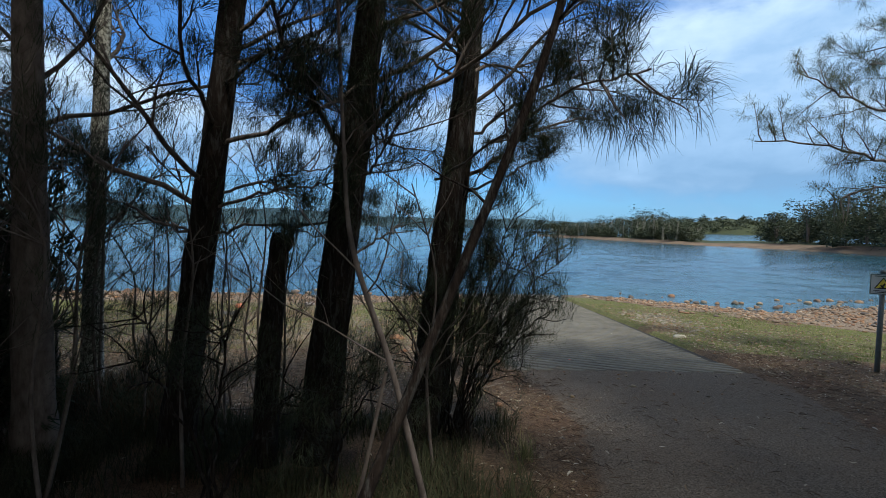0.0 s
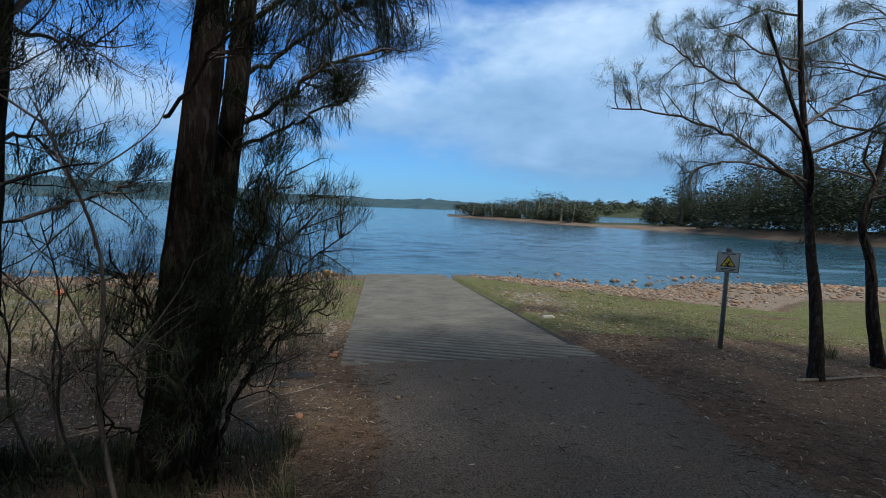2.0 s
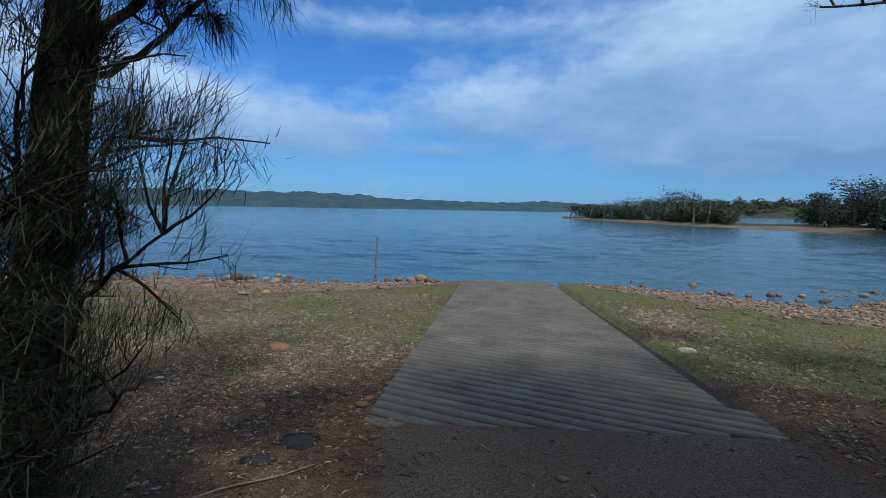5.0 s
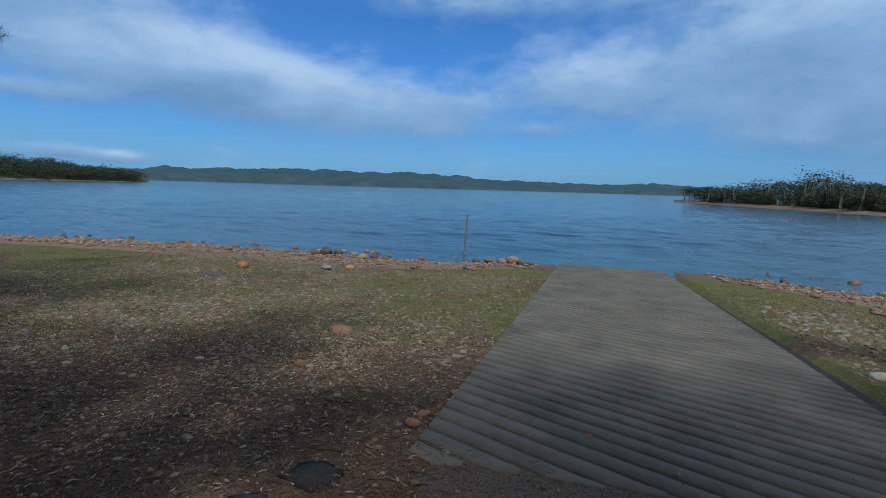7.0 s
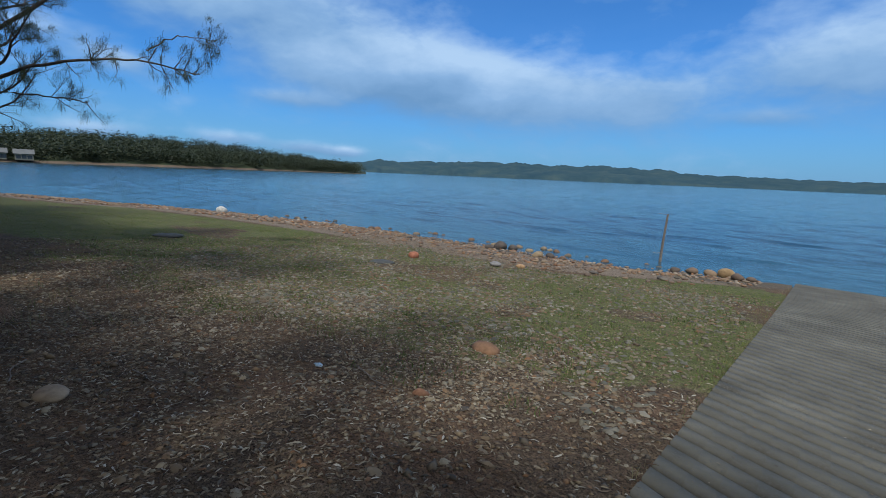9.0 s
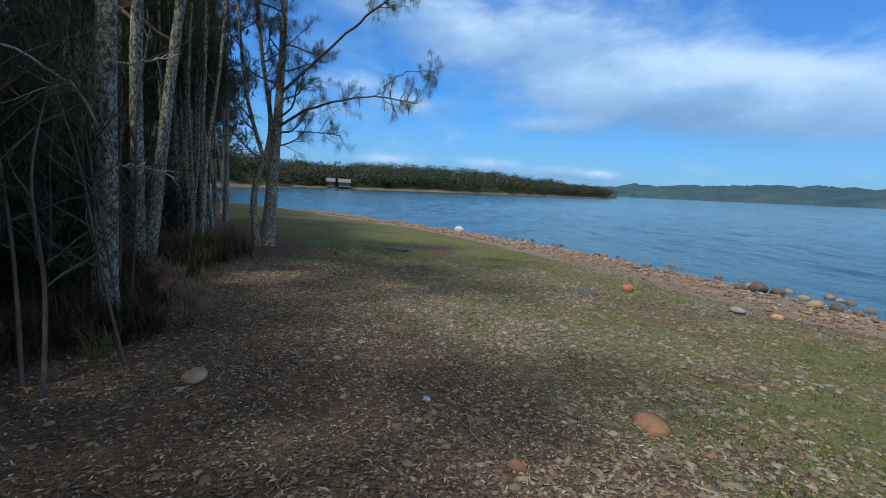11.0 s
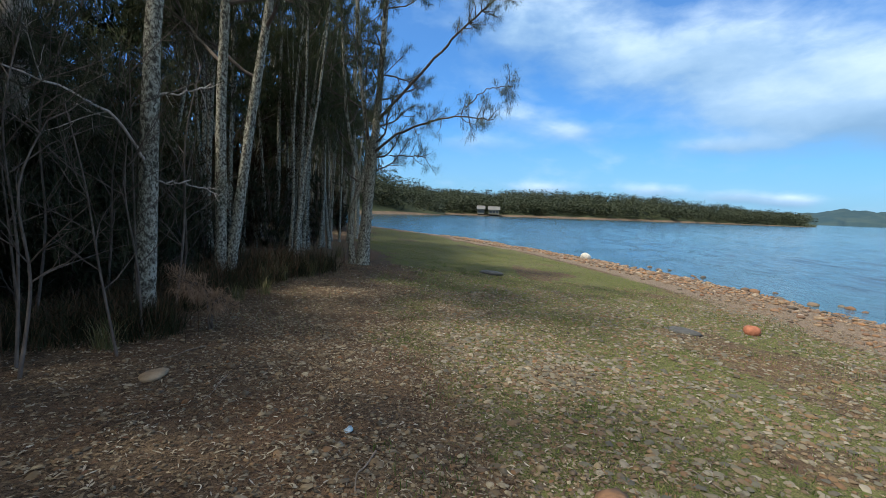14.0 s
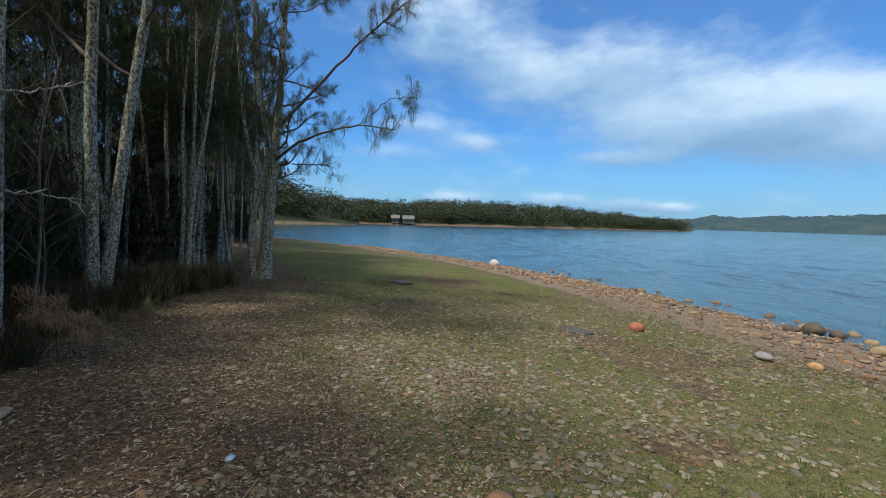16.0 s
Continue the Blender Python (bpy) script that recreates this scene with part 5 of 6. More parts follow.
        v = [bm.verts.new(p) for p in [(-wd / 2 - .5, -4, hh), (wd / 2 + .5, -4, hh), (wd / 2 + .5, 4, hh), (-wd / 2 - .5, 4, hh), (-wd / 2 - .5, 0, hh + 2), (wd / 2 + .5, 0, hh + 2)]]
        for q in ((0, 1, 5, 4), (3, 4, 5, 2), (0, 4, 3), (1, 2, 5), (0, 3, 2, 1)):
            bm.faces.new([v[i] for i in q])
        put("roof", bm_mesh("roof", bm, M_ROOF), e)
        for j in range(3):
            bm = bmesh.new()
            bmesh.ops.create_cube(bm, size=1, matrix=Matrix.Translation(((j - 1) * wd * .3, -3.52, hh * .5)) @ Matrix.Diagonal((1.5, 0.1, 1.4, 1)))
            put("window", bm_mesh("window", bm, M_DARK), e)


# ---- sign, stake, rocks ----
def box(bm, c, s, rot=0.0, axis="Y"):
    m = Matrix.Translation(c) @ Matrix.Rotation(rot, 4, axis) @ Matrix.Diagonal((*s, 1))
    return bmesh.ops.create_cube(bm, size=1, matrix=m)["verts"]


def build_sign():
    M_POST = mat_noise("painted_post", [(0.3, (0.10, 0.115, 0.115)), (0.7, (0.16, 0.175, 0.17))], 20, 0.6, 0.3, 0.003)
    M_PLATE = mat_noise("grey_sign_plate", [(0.3, (0.42, 0.47, 0.48)), (0.7, (0.50, 0.54, 0.55))], 12, 0.5, 0.1, 0.001)
    M_RIM = mat_noise("dark_green_print", [(0.3, (0.05, 0.10, 0.10)), (0.7, (0.07, 0.12, 0.12))], 12, 0.6, 0.1, 0.001)
    M_YEL = mat_noise("yellow_print", [(0.3, (0.62, 0.50, 0.06)), (0.7, (0.70, 0.58, 0.09))], 12, 0.5, 0.1, 0.001)
    M_BLK = mat_noise("black_print", [(0.3, (0.015, 0.015, 0.015)), (0.7, (0.03, 0.03, 0.03))], 12, 0.6, 0.1, 0.001)
    x, y = 5.97, 0.50
    e = empty("warning_sign", (x, y, gz(x, y) - 0.05), "small grey warning sign with yellow triangle on a dark post", "sign")
    e.rotation_euler = (radians(-1.5), radians(0.3), radians(-36))
    bm = bmesh.new()
    bmesh.ops.create_cone(bm, cap_ends=True, segments=14, radius1=0.036, radius2=0.034, depth=1.66, matrix=Matrix.Translation((0, 0, 0.83)))
    put("post", bm_mesh("post", bm, M_POST, True), e)
    bm = bmesh.new()
    bmesh.ops.create_cone(bm, cap_ends=True, segments=14, radius1=0.044, radius2=0.040, depth=0.05, matrix=Matrix.Translation((0, 0, 1.67)))
    put("post_cap", bm_mesh("post_cap", bm, M_POST, True), e)
    bm = bmesh.new()
    box(bm, (0, -0.045, 1.47), (0.32, 0.006, 0.33))
    bmesh.ops.bevel(bm, geom=[g for g in bm.edges], offset=0.002, segments=1, affect="EDGES")
    put("plate", bm_mesh("plate", bm, M_PLATE), e)
    bm = bmesh.new()
    for c, s in (((0, -.0495, 1.625), (.30, .002, .010)), ((0, -.0495, 1.315), (.30, .002, .010)), ((-.149, -.0495, 1.47), (.010, .002, .30)), ((.149, -.0495, 1.47), (.010, .002, .30)), ((0, -.0495, 1.60), (.2, .002, .014))):
        box(bm, c, s)
    put("border", bm_mesh("border", bm, M_RIM), e)

    def tri(r, yy, zc=1.46):
        bm = bmesh.new()
        pts = [(math.sin(a) * r, yy, zc + math.cos(a) * r) for a in (0, 2.0944, 4.1888)]
        f = [bm.verts.new(p) for p in pts]
        b = [bm.verts.new((p[0], p[1] - 0.0015, p[2])) for p in pts]
        bm.faces.new(f)
        bm.faces.new(b[::-1])
        for i in range(3):
            bm.faces.new((f[i], f[(i + 1) % 3], b[(i + 1) % 3], b[i]))
        return bm
    put("triangle_border", bm_mesh("triangle_border", tri(0.125, -0.0485), M_BLK), e)
    put("triangle", bm_mesh("triangle", tri(0.100, -0.0505), M_YEL), e)
    bm = bmesh.new()
    box(bm, (0.004, -0.0530, 1.455), (0.022, 0.002, 0.075), 0.5)
    box(bm, (-0.012, -0.0530, 1.435), (0.020, 0.002, 0.055), -0.7)
    box(bm, (0.0, -0.0530, 1.415), (0.09, 0.002, 0.010))
    put("symbol", bm_mesh("symbol", bm, M_BLK), e)
    bm = bmesh.new()
    for k, wdt in enumerate((0.22, 0.18)):
        box(bm, (0, -0.0495, 1.365 - 0.022 * k), (wdt, 0.002, 0.010))
    put("lettering", bm_mesh("lettering", bm, M_BLK), e)
    # marker stake in the water
    e = empty("marker_stake", (-3.74, 15.1, WATER - 0.35), "thin weathered timber stake standing in the shallow water", "stake")
    w = Wood()
    r = np.random.RandomState(3)
    w.tube(curve_pts([(0, 0, 0), (0.02, 0, 0.6), (0.05, -0.03, 1.2), (0.10, -0.05, 1.95)], 14), np.linspace(0.048, 0.030, 14), 9, 0.08, r)
    put("stake", w.mesh("stake", M_TWIG), e)
    w = Wood()
    w.tube([(0.05, -0.03, 1.93), (-0.14, 0.0, 1.95), (-0.2, 0, 1.94)], [0.006, 0.006, 0.005], 5)
    put("crosswire", w.mesh("crosswire", M_TWIG), e)
    w = Wood()
    w.tube(curve_pts([(-0.25, 0.02, 0.62), (-0.1, 0.0, 0.60), (0.0, 0.02, 0.66), (0.16, 0.0, 0.60)], 9), np.linspace(0.012, 0.006, 9), 5)
    put("twig", w.mesh("twig", M_TWIG), e)


def rock(name, x, y, size, colour, label, seed, flat=0.6, sink=0.3, category="rock", group="", z=None, stretch=1.0, rot=0.0):
    v, f = ICO2
    r = np.random.RandomState(seed)
    lumps = r.normal(0, 1, (5, 3))
    d = 1 + sum(0.10 * np.sin(v @ l * 1.6 + i) for i, l in enumerate(lumps)) + r.uniform(-0.035, 0.035, len(v))
    if category == "stone":
        d = d * (1 + r.uniform(-0.10, 0.10, len(v)))
    v = v * d[:, None] * np.array([size * stretch, size * 0.85, size * flat])
    m = M_STONE_OB if colour is None else mat_noise(name + "_skin", [(0.3, tuple(c * 0.6 for c in colour)), (0.55, colour), (0.75, tuple(min(0.7, c * 1.35) for c in colour))], 9.0, 0.8, 0.4, 0.01)
    me = mesh_data(name, v, f, m, category != "stone")
    z = (gz(x, y) if z is None else z) + size * flat * (1 - 2 * sink)
    ob = put(name, me, None, (x, y, z), label, category, group)
    ob.rotation_euler = (0, 0, rot)


def build_rocks():
    rock("orange_rock", -2.13, 2.60, 0.15, (0.27, 0.15, 0.08), "rounded orange-brown rock half sunk in thin grass", 1, 0.45, 0.3, stretch=1.25, rot=-0.4)
    rock("orange_rock", -1.78, 1.17, 0.070, (0.27, 0.14, 0.08), "small rounded orange rock on the litter", 2, 0.6, 0.3)
    rock("red_rock", -7.95, 7.45, 0.15, (0.36, 0.14, 0.08), "rust-red rock with a pale side on the shore gravel", 3, 0.7, 0.2)
    rock("pale_rock", -24.4, 9.7, 0.30, (0.55, 0.52, 0.46), "pale whitish rock on the stony shore", 4, 0.8, 0.2)
    rock("grey_rock", -6.05, 8.57, 0.125, (0.27, 0.25, 0.235), "rounded grey rock among the shore stones", 5, 0.6, 0.2, stretch=1.3)
    rock("tan_rock", -5.6, 9.15, 0.14, (0.42, 0.26, 0.13), "tan rounded rock among the shore stones", 6, 0.5, 0.2)
    rock("flat_stone", -3.46, -0.90, 0.135, (0.34, 0.25, 0.16), "flat pale tan stone lying in leaf litter", 7, 0.25, 0.3, stretch=1.1)
    rock("flat_stone", 4.10, 3.20, 0.14, (0.42, 0.39, 0.30), "flat pale stone in the grass beside the ramp", 8, 0.35, 0.3)
    rock("dark_slab", -7.56, 5.9, 0.22, (0.09, 0.09, 0.085), "flat dark slab stone in the grass", 9, 0.18, 0.25, stretch=1.5, rot=0.8)
    rock("dark_slab", -13.1, 3.15, 0.28, (0.10, 0.10, 0.095), "flat dark slab stone in the grass", 10, 0.2, 0.25, stretch=1.3, rot=0.8)
    for k, (x, y, s) in enumerate([(-8.55, 12.6, .30), (-8.9, 12.95, .26), (-8.2, 12.9, .24), (-7.6, 13.1, .2), (-8.75, 12.2, .22), (-6.75, 12.1, .24), (-6.35, 12.3, .18)]):
        rock("shore_boulder", x, y, s * 0.85, (0.30, 0.22, 0.13) if k % 2 else (0.11, 0.09, 0.075), "rounded boulder at the water's edge", 20 + k, 0.6, 0.2, group="boulders at the water's edge", z=max(gz(x, y), WATER - 0.08), rot=k)
    rng = np.random.RandomState(17)
    for k, (x, y, s) in enumerate([(-1.6, 13.9, .24), (-1.95, 13.75, .17), (-1.25, 13.6, .15), (-2.4, 13.6, .16), (-0.95, 13.8, .12), (-2.8, 13.3, .15)]):
        rock("shore_boulder", x, y, s, (0.33, 0.22, 0.11) if k == 0 else None, "rounded tan boulder piled beside the ramp's foot", 30 + k, 0.65, 0.15, group="boulders beside the ramp")
    # half-drowned stones off the right shore
    for k in range(46):
        x = rng.uniform(6.5, 19)
        y = shore(x) + rng.uniform(0.05, 2.6)
        s = rng.uniform(0.06, 0.17)
        rock("wet_stone", x, y, s, None, "dark wet stone standing out of the shallows", 60 + k, 0.6, 0.35, group="stones in the shallows", z=WATER - 0.02, rot=rng.uniform(0, 6), category="stone")
    for k in range(34):
        x = rng.uniform(-22, -3)
        y = shore(x) + rng.uniform(0.05, 1.5)
        rock("wet_stone", x, y, rng.uniform(0.06, 0.15), None, "dark wet stone standing out of the shallows", 120 + k, 0.6, 0.35, group="stones in the shallows", z=WATER - 0.02, rot=rng.uniform(0, 6), category="stone")
    # larger stones of the beach, each its own
    n = 0
    while n < 230:
        x = rng.uniform(-16, 17)
        if -0.9 < x < 4.9:
            continue
        band = 5.0 if x > 6 else 3.0
        y = shore(x) - rng.uniform(0.0, 1.0) ** 1.2 * band
        rock("beach_stone", x, y, rng.uniform(0.05, 0.115), None, "weathered tan and rust stone of the stony beach", 200 + n % 24, rng.uniform(0.3, 0.5), 0.15, group="stones of the beach", rot=rng.uniform(0, 6), category="stone")
        n += 1
    # dark lumps of old asphalt by the ramp's head
    M_TAR = mat_noise("old_asphalt", [(0.3, (0.024, 0.022, 0.020)), (0.7, (0.062, 0.056, 0.050))], 30, 0.9, 0.8, 0.01)
    for k, (x, y, s) in enumerate([(-0.45, -0.62, .13), (-0.62, -0.95, .09)]):
        v, f = ICO2
        r = np.random.RandomState(400 + k)
        v = v * (1 + r.uniform(-.34, .34, (len(v), 1))) * np.array([s * 1.4, s, 0.026])
        put("asphalt_lump", mesh_data("asphalt_lump", v, f, M_TAR, True), None, (x, y, gz(x, y) - 0.002), "flat dark lump of old asphalt in the dirt", "asphalt", "old asphalt lumps")


def build_scatter():
    rng = np.random.RandomState(5)
    T, F = True, False
    # shore stones
    def keep_shore(x, y):
        d = shore(x) - y
        band = np.interp(x, [-40, -8, -4, 0, 4, 6.5, 9, 20], [3.0, 3.0, 2.2, 1.2, 1.0, 2.6, 5.0, 5.0])
        return np.clip((band - d) / band * 1.6, 0, 1) * (d > -0.5) * ((x < -0.7) | (x > 4.7)) * (0.35 + 0.65 * (lattice(x, y, 1.3, 30) > 0.42))
    x, y = scatter(rng, 42000, -42, 22, 2, 15.5, keep_shore)
    near = (x > -17) & (x < 17)
    sz = rng.uniform(0.025, 0.085, len(x)) * np.where(near, 1, 1.5)
    put("shore_stones", stones_mesh("shore_stones", x, y, height(x, y), sz, M_STONE, 2, 0.5), label="tan, rust and grey stones packed along the waterline", category="stones", kind="stuff")
    # pebbles of the grass and litter
    def keep_peb(x, y):
        d = shore(x) - y
        g, t, s = zones(x, y)
        return off_ramp(x, y) * (d > 0.5) * np.where(y > litter_line(x) - 2.5, 0.25 + 0.75 * lattice(x, y, 0.8, 31), 0.12) * (1 - 0.8 * t)
    x, y = scatter(rng, 78000, -13, 10, -2.5, 10.5, keep_peb)
    put("pebbles", stones_mesh("pebbles", x, y, height(x, y), rng.uniform(0.006, 0.024, len(x)) * (1 + 0.9 * (rng.rand(len(x)) > 0.93)), M_PEBBLE, 3, 0.45, OCTA), label="small pale and rusty pebbles in the thin grass", category="pebbles", kind="stuff")
    def keep_cob(x, y):
        d = shore(x) - y
        return off_ramp(x, y) * (d > 2.5) * soft(y - litter_line(x) + 2.6, 1.2) * soft(litter_line(x) + 2.2 - y, 2.0) * np.clip(1.5 * lattice(x, y, 1.1, 41) - 0.1, 0, 1) * np.where(x > -1.2, 0.35, 1)
    x, y = scatter(rng, 56000, -9.5, 0, -2.2, 6.5, keep_cob)
    put("cobbles", stones_mesh("cobbles", x, y, height(x, y), rng.uniform(0.006, 0.021, len(x)) * (1 + 0.9 * (rng.rand(len(x)) > 0.94)), M_PEBBLE, 13, 0.42, OCTA2), label="flat tan and rusty cobbles between thin grass", category="cobbles", kind="stuff")
    x, y = scatter(rng, 5000, 3.9, 9, 1, 11, keep_cob)
    put("cobbles", stones_mesh("cobbles", x, y, height(x, y), rng.uniform(0.012, 0.04, len(x)), M_PEBBLE, 14, 0.42, OCTA2), label="flat tan and rusty cobbles between thin grass", category="cobbles", kind="stuff")
    x, y = scatter(rng, 16000, -11, -0.3, 1.6, 9.5, lambda x, y: off_ramp(x, y) * (shore(x) - y > 2.4) * np.clip(1.6 * lattice(x, y, 1.7, 48) - 0.35, 0.04, 1))
    put("cobbles", stones_mesh("cobbles", x, y, height(x, y), rng.uniform(0.014, 0.044, len(x)), M_COBBLE, 19, 0.38, OCTA2), label="pale and tan cobbles lying loose in thin grass", category="cobbles", kind="stuff")
    # green tufts in the thin grass
    x, y = scatter(rng, 90000, -14, 9, 1.0, 9.5, lambda x, y: off_ramp(x, y) * (shore(x) - y > 3.0) * (lattice(x, y, 0.38, 49) > 0.70) * (lattice(x, y, 2.2, 50) > 0.4) * (y > litter_line(x) - 0.8))
    n = len(x)
    put("green_grass", blades_mesh("green_grass", x, y, height(x, y), rng.uniform(0.03, 0.09, n), rng.uniform(0.004, 0.008, n), M_TUFT, 16, 0.8), label="small green tufts in the thin grass", category="grass", kind="stuff")
    # fallen leaves
    def keep_leaf(x, y):
        lit = soft(litter_line(x) + 1.0 - y, 1.6)
        on = (x > track_left(y)) & (x < track_right(y)) & (y < 0.2)
        return off_ramp(x, y) * np.where(on, 0.05, (lit * (0.35 + 0.65 * lattice(x, y, 0.7, 33)) + 0.10) * np.where((x < -0.9) & (y < -2.3), 0.2, np.where((x < 0.1) & (y < -0.4) & (x > -2.5), 0.45, 1)))
    x, y = scatter(rng, 110000, -13, 11, -7, 6, keep_leaf)
    n = len(x)
    put("leaf_litter", leaves_mesh("leaf_litter", x, y, height(x, y), rng.uniform(0.02, 0.085, n), rng.uniform(0.006, 0.015, n), M_LITTER, 4), label="dry tan and brown gum leaves strewn over the ground", category="leaf litter", kind="stuff")
    x, y = scatter(rng, 62000, -8.5, 0.2, -2.2, 3.6, lambda x, y: off_ramp(x, y) * soft(litter_line(x) + 1.2 - y, 1.6) * (0.3 + 0.7 * lattice(x, y, 0.5, 45)) * np.where(x > -1.3, 0.35, 1))
    n = len(x)
    put("leaf_litter", leaves_mesh("leaf_litter", x, y, height(x, y), rng.uniform(0.012, 0.06, n), rng.uniform(0.006, 0.014, n), M_LITTER, 14), label="broken dry leaves and bark chips between small stones", category="leaf litter", kind="stuff")
    # dry needles beside the track
    def keep_ndl(x, y):
        left = np.exp(-((x - track_left(y) + 0.35) / 0.55) ** 2) * (y < 0.8)
        right = np.exp(-((x - track_right(y) - 0.5) / 0.8) ** 2) * (y < 1.5)
        mid = 0.12 * ((x > track_left(y) + .8) & (x < track_left(y) + 1.7) & (y < -0.4))
        return off_ramp(x, y) * np.clip(left + right * 0.5 + mid + 0.12 * (x < 0), 0, 1)
    x, y = scatter(rng, 60000, -4.5, 6.5, -6.5, 1.5, keep_ndl)
    n = len(x)
    put("dry_needles", leaves_mesh("dry_needles", x, y, height(x, y), rng.uniform(0.05, 0.14, n), np.full(n, 0.0032), M_NEEDLE_DRY, 5, 0.008), label="rust-brown dead she-oak needles along the track's edges", category="needle litter", kind="stuff")
    # grass
    def keep_grass(x, y):
        g, t, s = zones(x, y)
        return off_ramp(x, y) * g * (0.15 + 0.85 * (lattice(x, y, 0.45, 35) > 0.45)) * np.where(x > -16, 1, 0.6)
    x, y = scatter(rng, 230000, -22, 12, -2, 12, keep_grass)
    n = len(x)
    put("thin_grass", blades_mesh("thin_grass", x, y, height(x, y), rng.uniform(0.02, 0.065, n), rng.uniform(0.003, 0.007, n), M_GRASS, 6, 0.9), label="short thin yellow-green grass", category="grass", kind="stuff")
    # longer grass at the wood's edge, ramp edge and under the right trees
    def keep_long(x, y):
        a = np.exp(-((y - litter_line(x) + 2.0) / 0.9) ** 2) * (x < -5.0) * 0.7
        b = np.exp(-((x + 0.07) / 0.07) ** 2) * (y > 1) * (y < 13)
        c = np.exp(-((x - 8.2) / 1.6) ** 2 - ((y - 1.6) / 0.8) ** 2)
        d = np.exp(-((x + 2.2) / 0.5) ** 2 - ((y - 12.0) / 0.5) ** 2)
        up = shore(x) - y
        d = d + 0.75 * np.exp(-((up - 4.6) / 0.8) ** 2) * (x < -1) * (x > -13) * (lattice(x, y, 0.8, 52) > 0.42)
        return np.clip(a + b + c + d, 0, 1) * (0.3 + 0.7 * lattice(x, y, 0.3, 36)) * off_ramp(x, y)
    x, y = scatter(rng, 120000, -30, 12, -6, 13, keep_long)
    n = len(x)
    put("long_grass", blades_mesh("long_grass", x, y, height(x, y), rng.uniform(0.06, 0.19, n), rng.uniform(0.003, 0.006, n), M_SEDGE, 7, 0.7), label="longer green and straw-coloured grass", category="grass", kind="stuff")
    # grass under the near she-oaks, the trees' shade put into its dark colour
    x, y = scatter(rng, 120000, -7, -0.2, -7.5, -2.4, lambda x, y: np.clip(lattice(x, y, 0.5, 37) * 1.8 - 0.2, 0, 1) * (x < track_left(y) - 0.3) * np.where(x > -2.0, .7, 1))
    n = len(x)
    put("shade_grass", blades_mesh("shade_grass", x, y, height(x, y), rng.uniform(0.10, 0.32, n), rng.uniform(0.004, 0.008, n), M_DARKGRASS, 8, 0.9), label="tufty grass under the she-oaks, coloured dark for their shade", category="grass", kind="stuff")
    # sedge tufts as things
    for k, (x, y, s) in enumerate([(-4.05, -1.72, .42), (-4.4, -1.95, .4), (-6.7, -1.55, .45), (-7.3, -1.35, .4), (-8.0, -1.62, .55), (-8.6, -1.5, .5), (-9.6, -1.2, .55), (-10.4, -1.1, .5), (-11.2, -1.3, .6), (-6.0, -1.9, .4), (-9.0, -1.9, .6), (-11.8, -1.9, .6), (-13.6, -1.4, .7), (-0.2, -3.3, .28), (8.9, -.2, .4), (7.6, .1, .35)]):
        r = np.random.RandomState(500 + k)
        n = 90
        px, py = r.normal(0, 0.05, n), r.normal(0, 0.05, n)
        me = blades_mesh("sedge_tuft", px, py, np.zeros(n), r.uniform(0.5, 1.1, n) * s, r.uniform(0.004, 0.008, n), M_SEDGE, 520 + k, 0.75)
        put("sedge_tuft", me, None, (x, y, gz(x, y)), "tuft of long green and straw-brown sedge at the wood's edge", "grass tuft", "sedge tufts")
    # low brush along the wood's foot, hiding the feet of the pale trunks
    kinds = []
    for k in range(3):
        r = np.random.RandomState(620 + k)
        e = empty("brush", (-4.7 - 1.3 * k, -1.75 - 0.25 * k, 0), "low dark brush of green and straw-brown stems at the wood's edge", "undergrowth", "brush at the wood's edge")
        e.location.z = gz(e.location.x, e.location.y) - 0.02
        n = 420
        q, t = r.uniform(0, 6.283, n), r.rand(n) ** 0.5
        px, py = np.cos(q) * t * 0.42, np.sin(q) * t * 0.42
        L = r.uniform(0.25, 0.62, n) * (1.15 - 0.5 * t)
        # blades take the shade-darkened grass colour as well
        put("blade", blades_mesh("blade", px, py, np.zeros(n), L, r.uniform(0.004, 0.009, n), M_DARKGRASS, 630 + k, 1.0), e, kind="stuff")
        m = 120
        put("dry_stem", blades_mesh("dry_stem", r.normal(0, .22, m), r.normal(0, .22, m), np.zeros(m), r.uniform(0.3, 0.7, m), r.uniform(0.004, 0.007, m), M_DEADGRASS, 640 + k, 1.1), e, kind="stuff")
        kinds.append(e)
    r = np.random.RandomState(655)
    for k in range(46):
        x = -3.7 - 7.2 * (k + r.uniform(0, 1)) / 46
        y = np.interp(x, [-11, -9, -7, -5, -3.7], [-1.35, -1.75, -1.85, -1.75, -2.1]) - r.rand() * 0.9
        o = copy_thing(kinds[k % 3], pose(x, y, gz(x, y) - 0.02, 0, 0, r.uniform(0, 360)))
        q = r.uniform(0.8, 1.25) * (1.25 if x < -6.3 else 1)
        o.scale = (q, q, q)
    # dead brown bush
    e = empty("dead_bush", (-5.0, -1.15, gz(-5.0, -1.15) - 0.02), "dead orange-brown bush with drooping dry needles", "bush")
    r = np.random.RandomState(44)
    lw, nd = Wood(), Needles()
    for j in range(4):
        a, s, hh = r.uniform(0, 6.283), r.uniform(0.1, 0.30), r.uniform(0.35, 0.75)
        arm(r, lw, nd, [(0, 0, 0), (math.cos(a) * s * .3, math.sin(a) * s * .3, hh * .7), (math.cos(a) * s, math.sin(a) * s, hh * .85)], 0.010, 0.003, 0.45, 0.20, 0.8, 0.9, 0.15, 0.005, 6.0)
    put("stem", lw.mesh("stem", M_LIMB), e)
    put("crown", nd.mesh("crown", M_DEAD), e)
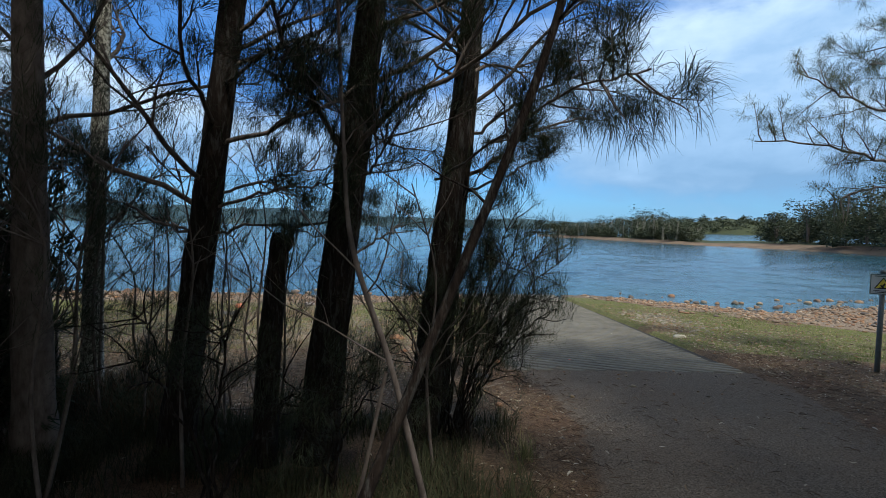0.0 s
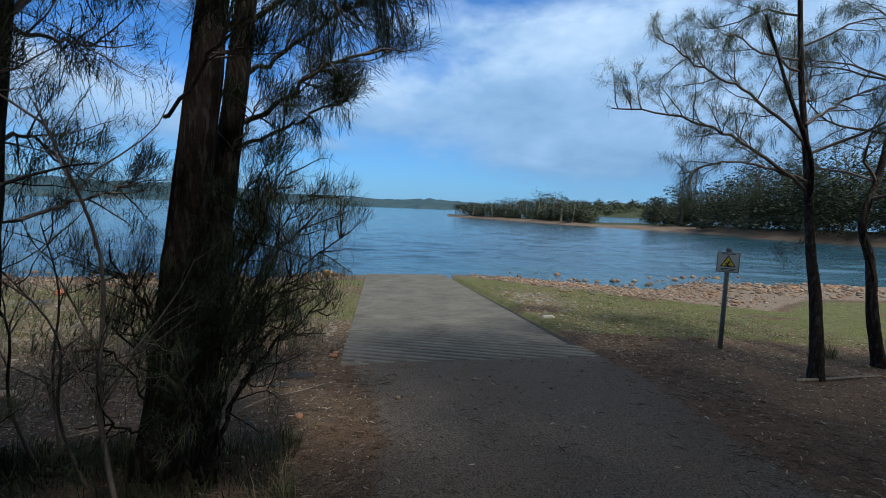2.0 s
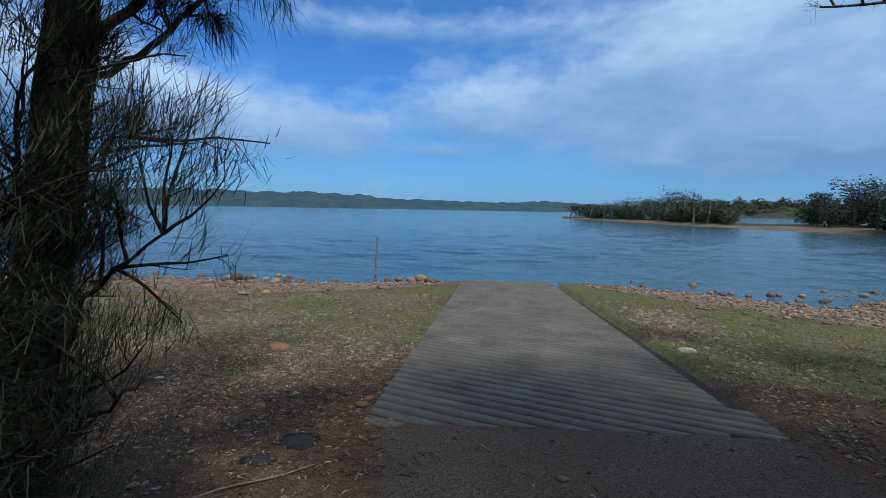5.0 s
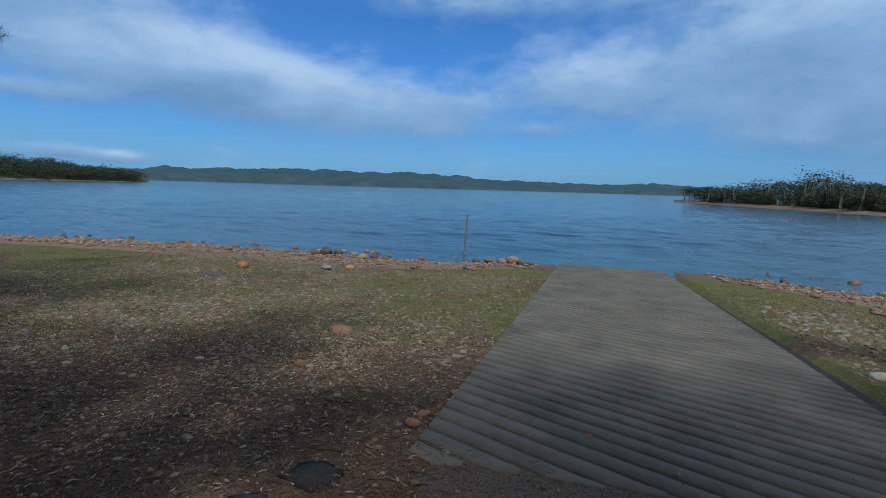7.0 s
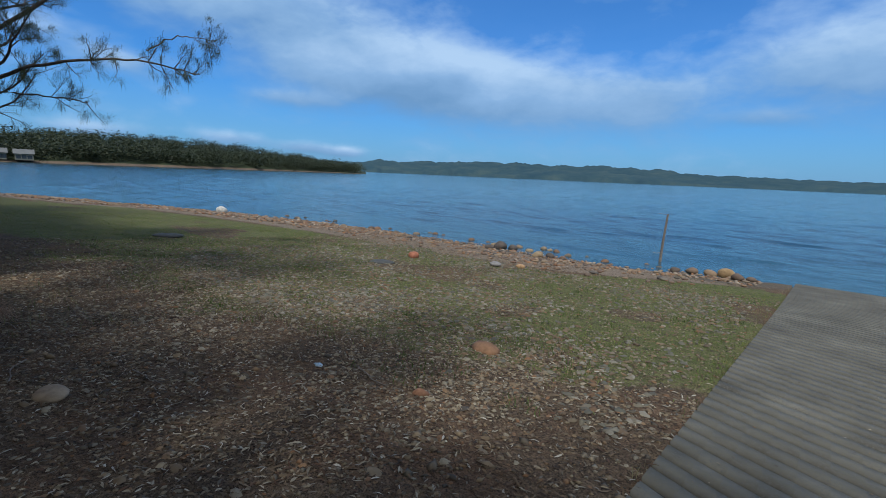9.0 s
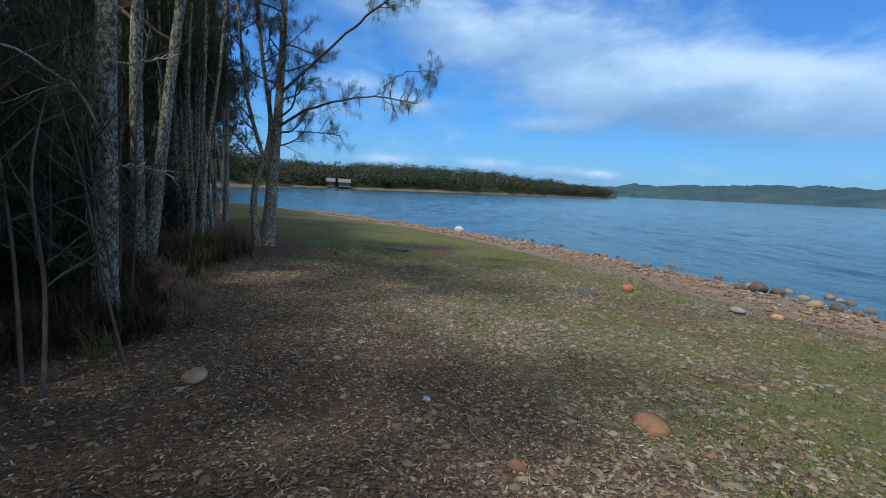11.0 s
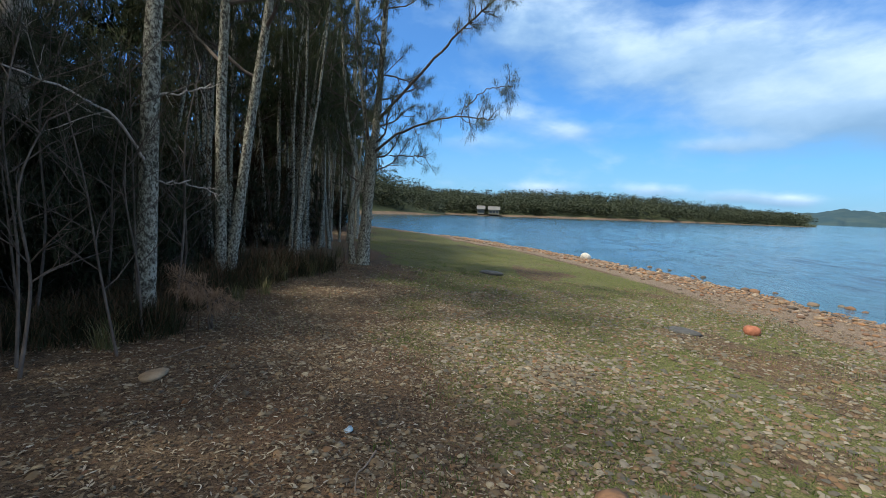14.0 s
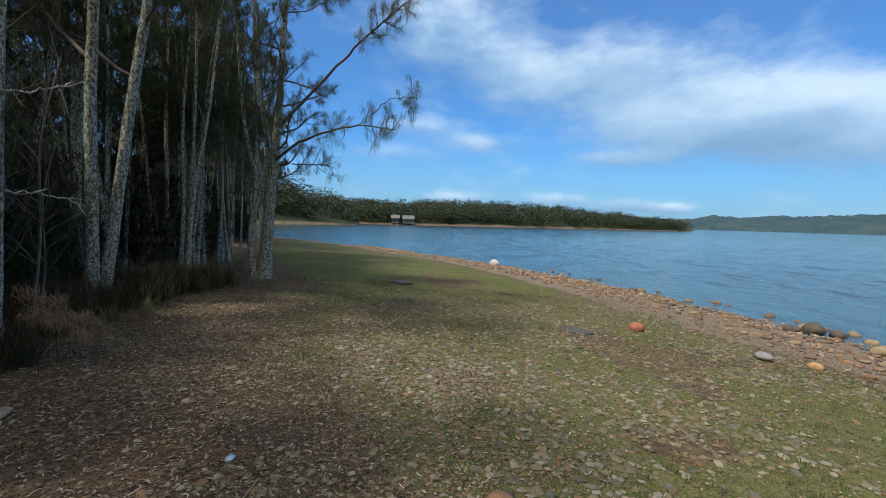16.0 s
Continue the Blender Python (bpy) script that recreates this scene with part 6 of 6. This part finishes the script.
    # sticks and fallen boughs
    sticks = [((5.6, -1.25), (7.2, -0.95), .022), ((-3.6, -0.35), (-3.05, -0.25), .007), ((-2.5, 1.15), (-2.1, 1.05), .008), ((-0.9, -1.6), (-0.2, -1.0), .010), ((0.55, 0.1), (0.85, -0.02), .006),
              ((6.4, -2.1), (7.6, -2.3), .012), ((-6.2, -1.0), (-5.4, -0.8), .009), ((-2.5, -2.3), (-1.9, -1.9), .012), ((-3.4, -2.2), (-2.7, -2.0), .014), ((-4.4, -0.9), (-3.9, -1.1), .008),
              ((5.0, -2.6), (5.5, -2.9), .006), ((-9.2, 0.2), (-8.5, 0.3), .010), ((-2.7, 3.4), (-2.4, 3.5), .006)]
    for k, (a, b, rr) in enumerate(sticks):
        r = np.random.RandomState(700 + k)
        w = Wood()
        c = [(a[0] + (b[0] - a[0]) * t, a[1] + (b[1] - a[1]) * t) for t in (0, .35, .7, 1)]
        pts = curve_pts([(q[0] + r.uniform(-.04, .04), q[1] + r.uniform(-.04, .04), gz(*q) + rr * .8 + r.uniform(0, .01)) for q in c], 12)
        w.tube(pts, np.linspace(rr, rr * .5, 12), 6, 0.1, r)
        i = pts[7]
        w.tube([i, i + np.array([0.12, 0.1, 0.03])], [rr * .5, rr * .25], 4)
        put("fallen_stick", w.mesh("fallen_stick", M_TWIG), label="dry grey stick lying on the ground", category="stick", group="fallen sticks")
    # bark curls on the track and pale litter clumps
    for k, (x, y) in enumerate([(2.0, -2.3), (2.25, -2.35), (-0.75, -3.1), (-1.95, .25), (-2.4, .1), (-2.0, -.35), (-2.3, .75), (-3.3, .35), (-0.55, -2.0), (4.7, -1.4)]):
        r = np.random.RandomState(800 + k)
        w = Wood()
        for j in range(1):
            a0, q = r.uniform(0, 6.283), r.uniform(0.02, 0.05)
            ox, oy = r.uniform(-.04, .04, 2)
            w.tube([(ox + math.cos(a0 + t) * q, oy + math.sin(a0 + t) * q, 0.012 + 0.006 * math.sin(t * 2)) for t in np.linspace(0, 2.2, 7)], [.001, .003, .004, .004, .004, .003, .001], 4)
        M = mat_noise("pale_bark_curl", [(0.3, (0.42, 0.36, 0.28)), (0.7, (0.6, 0.54, 0.44))], 30, 0.8, 0.2, 0.002)
        put("bark_curl", w.mesh("bark_curl", M), None, (x, y, gz(x, y)), "pale curled strip of bark on the ground", "bark", "bark curls")
    # leaves and chips on the ramp
    r = np.random.RandomState(77)
    rl = mat_noise("red_leaf", [(0.3, (0.30, 0.05, 0.03)), (0.7, (0.42, 0.09, 0.05))], 30, 0.7, 0.2, 0.002)
    one = np.zeros(1)
    put("red_leaf", leaves_mesh("red_leaf", one, one, one, one + 0.06, one + 0.03, rl, 3), None, (1.06, 0.52, WATER + 0.0635 * (14.45 - 0.52) + 0.018), "small bright red fallen leaf on the concrete ramp", "leaf")
    px, py = r.uniform(0.1, 3.4, 130), r.uniform(0.0, 6.0, 130) ** 1.0
    put("ramp_litter", leaves_mesh("ramp_litter", px, py, WATER + 0.0635 * (14.45 - py) + 0.012, r.uniform(0.008, 0.04, 130), r.uniform(0.006, 0.012, 130), M_LITTER, 78), label="leaf scraps and grit lying on the ramp", category="leaf litter", kind="stuff")
    for k, (x, y, q) in enumerate([(-0.17, 0.22, .055), (-0.15, 0.42, .045), (-0.30, -1.9, .04)]):
        rock("edge_rock", x, y, q, (0.24, 0.13, 0.07), "rusty rock lying against the ramp's edge", 440 + k, 0.6, 0.25, group="rocks at the ramp's edge", stretch=1.3, rot=k)
    px, py = r.normal(4.9, 0.5, 700), r.normal(6.2, 1.1, 700)
    ok = px > 3.95
    put("stone_spill", stones_mesh("stone_spill", px[ok], py[ok], height(px[ok], py[ok]), r.uniform(0.018, 0.055, ok.sum()), M_COBBLE, 79, 0.45, OCTA2), label="spill of grey and tan broken stones beside the ramp", category="stones", kind="stuff")
    # a scrap of plastic
    v, f = ico(2)
    r = np.random.RandomState(9)
    v = v * (1 + r.uniform(-.35, .35, (len(v), 1))) * np.array([.05, .028, .012])
    put("plastic_scrap", mesh_data("plastic_scrap", v, f, mat_noise("blue_white_plastic", [(0.35, (0.08, 0.28, 0.42)), (0.6, (0.55, 0.62, 0.66))], 40, 0.35, 0.1, 0.002, spec=0.5), True), None, (-2.81, .90, gz(-2.81, .9) + .012), "crumpled blue and white scrap of plastic", "litter")


# ---- build ----
build_ground()
build_water()
build_ramp()
near_trees()
shore_trees()
wood()
far_shores()
build_sign()
build_rocks()
build_scatter()
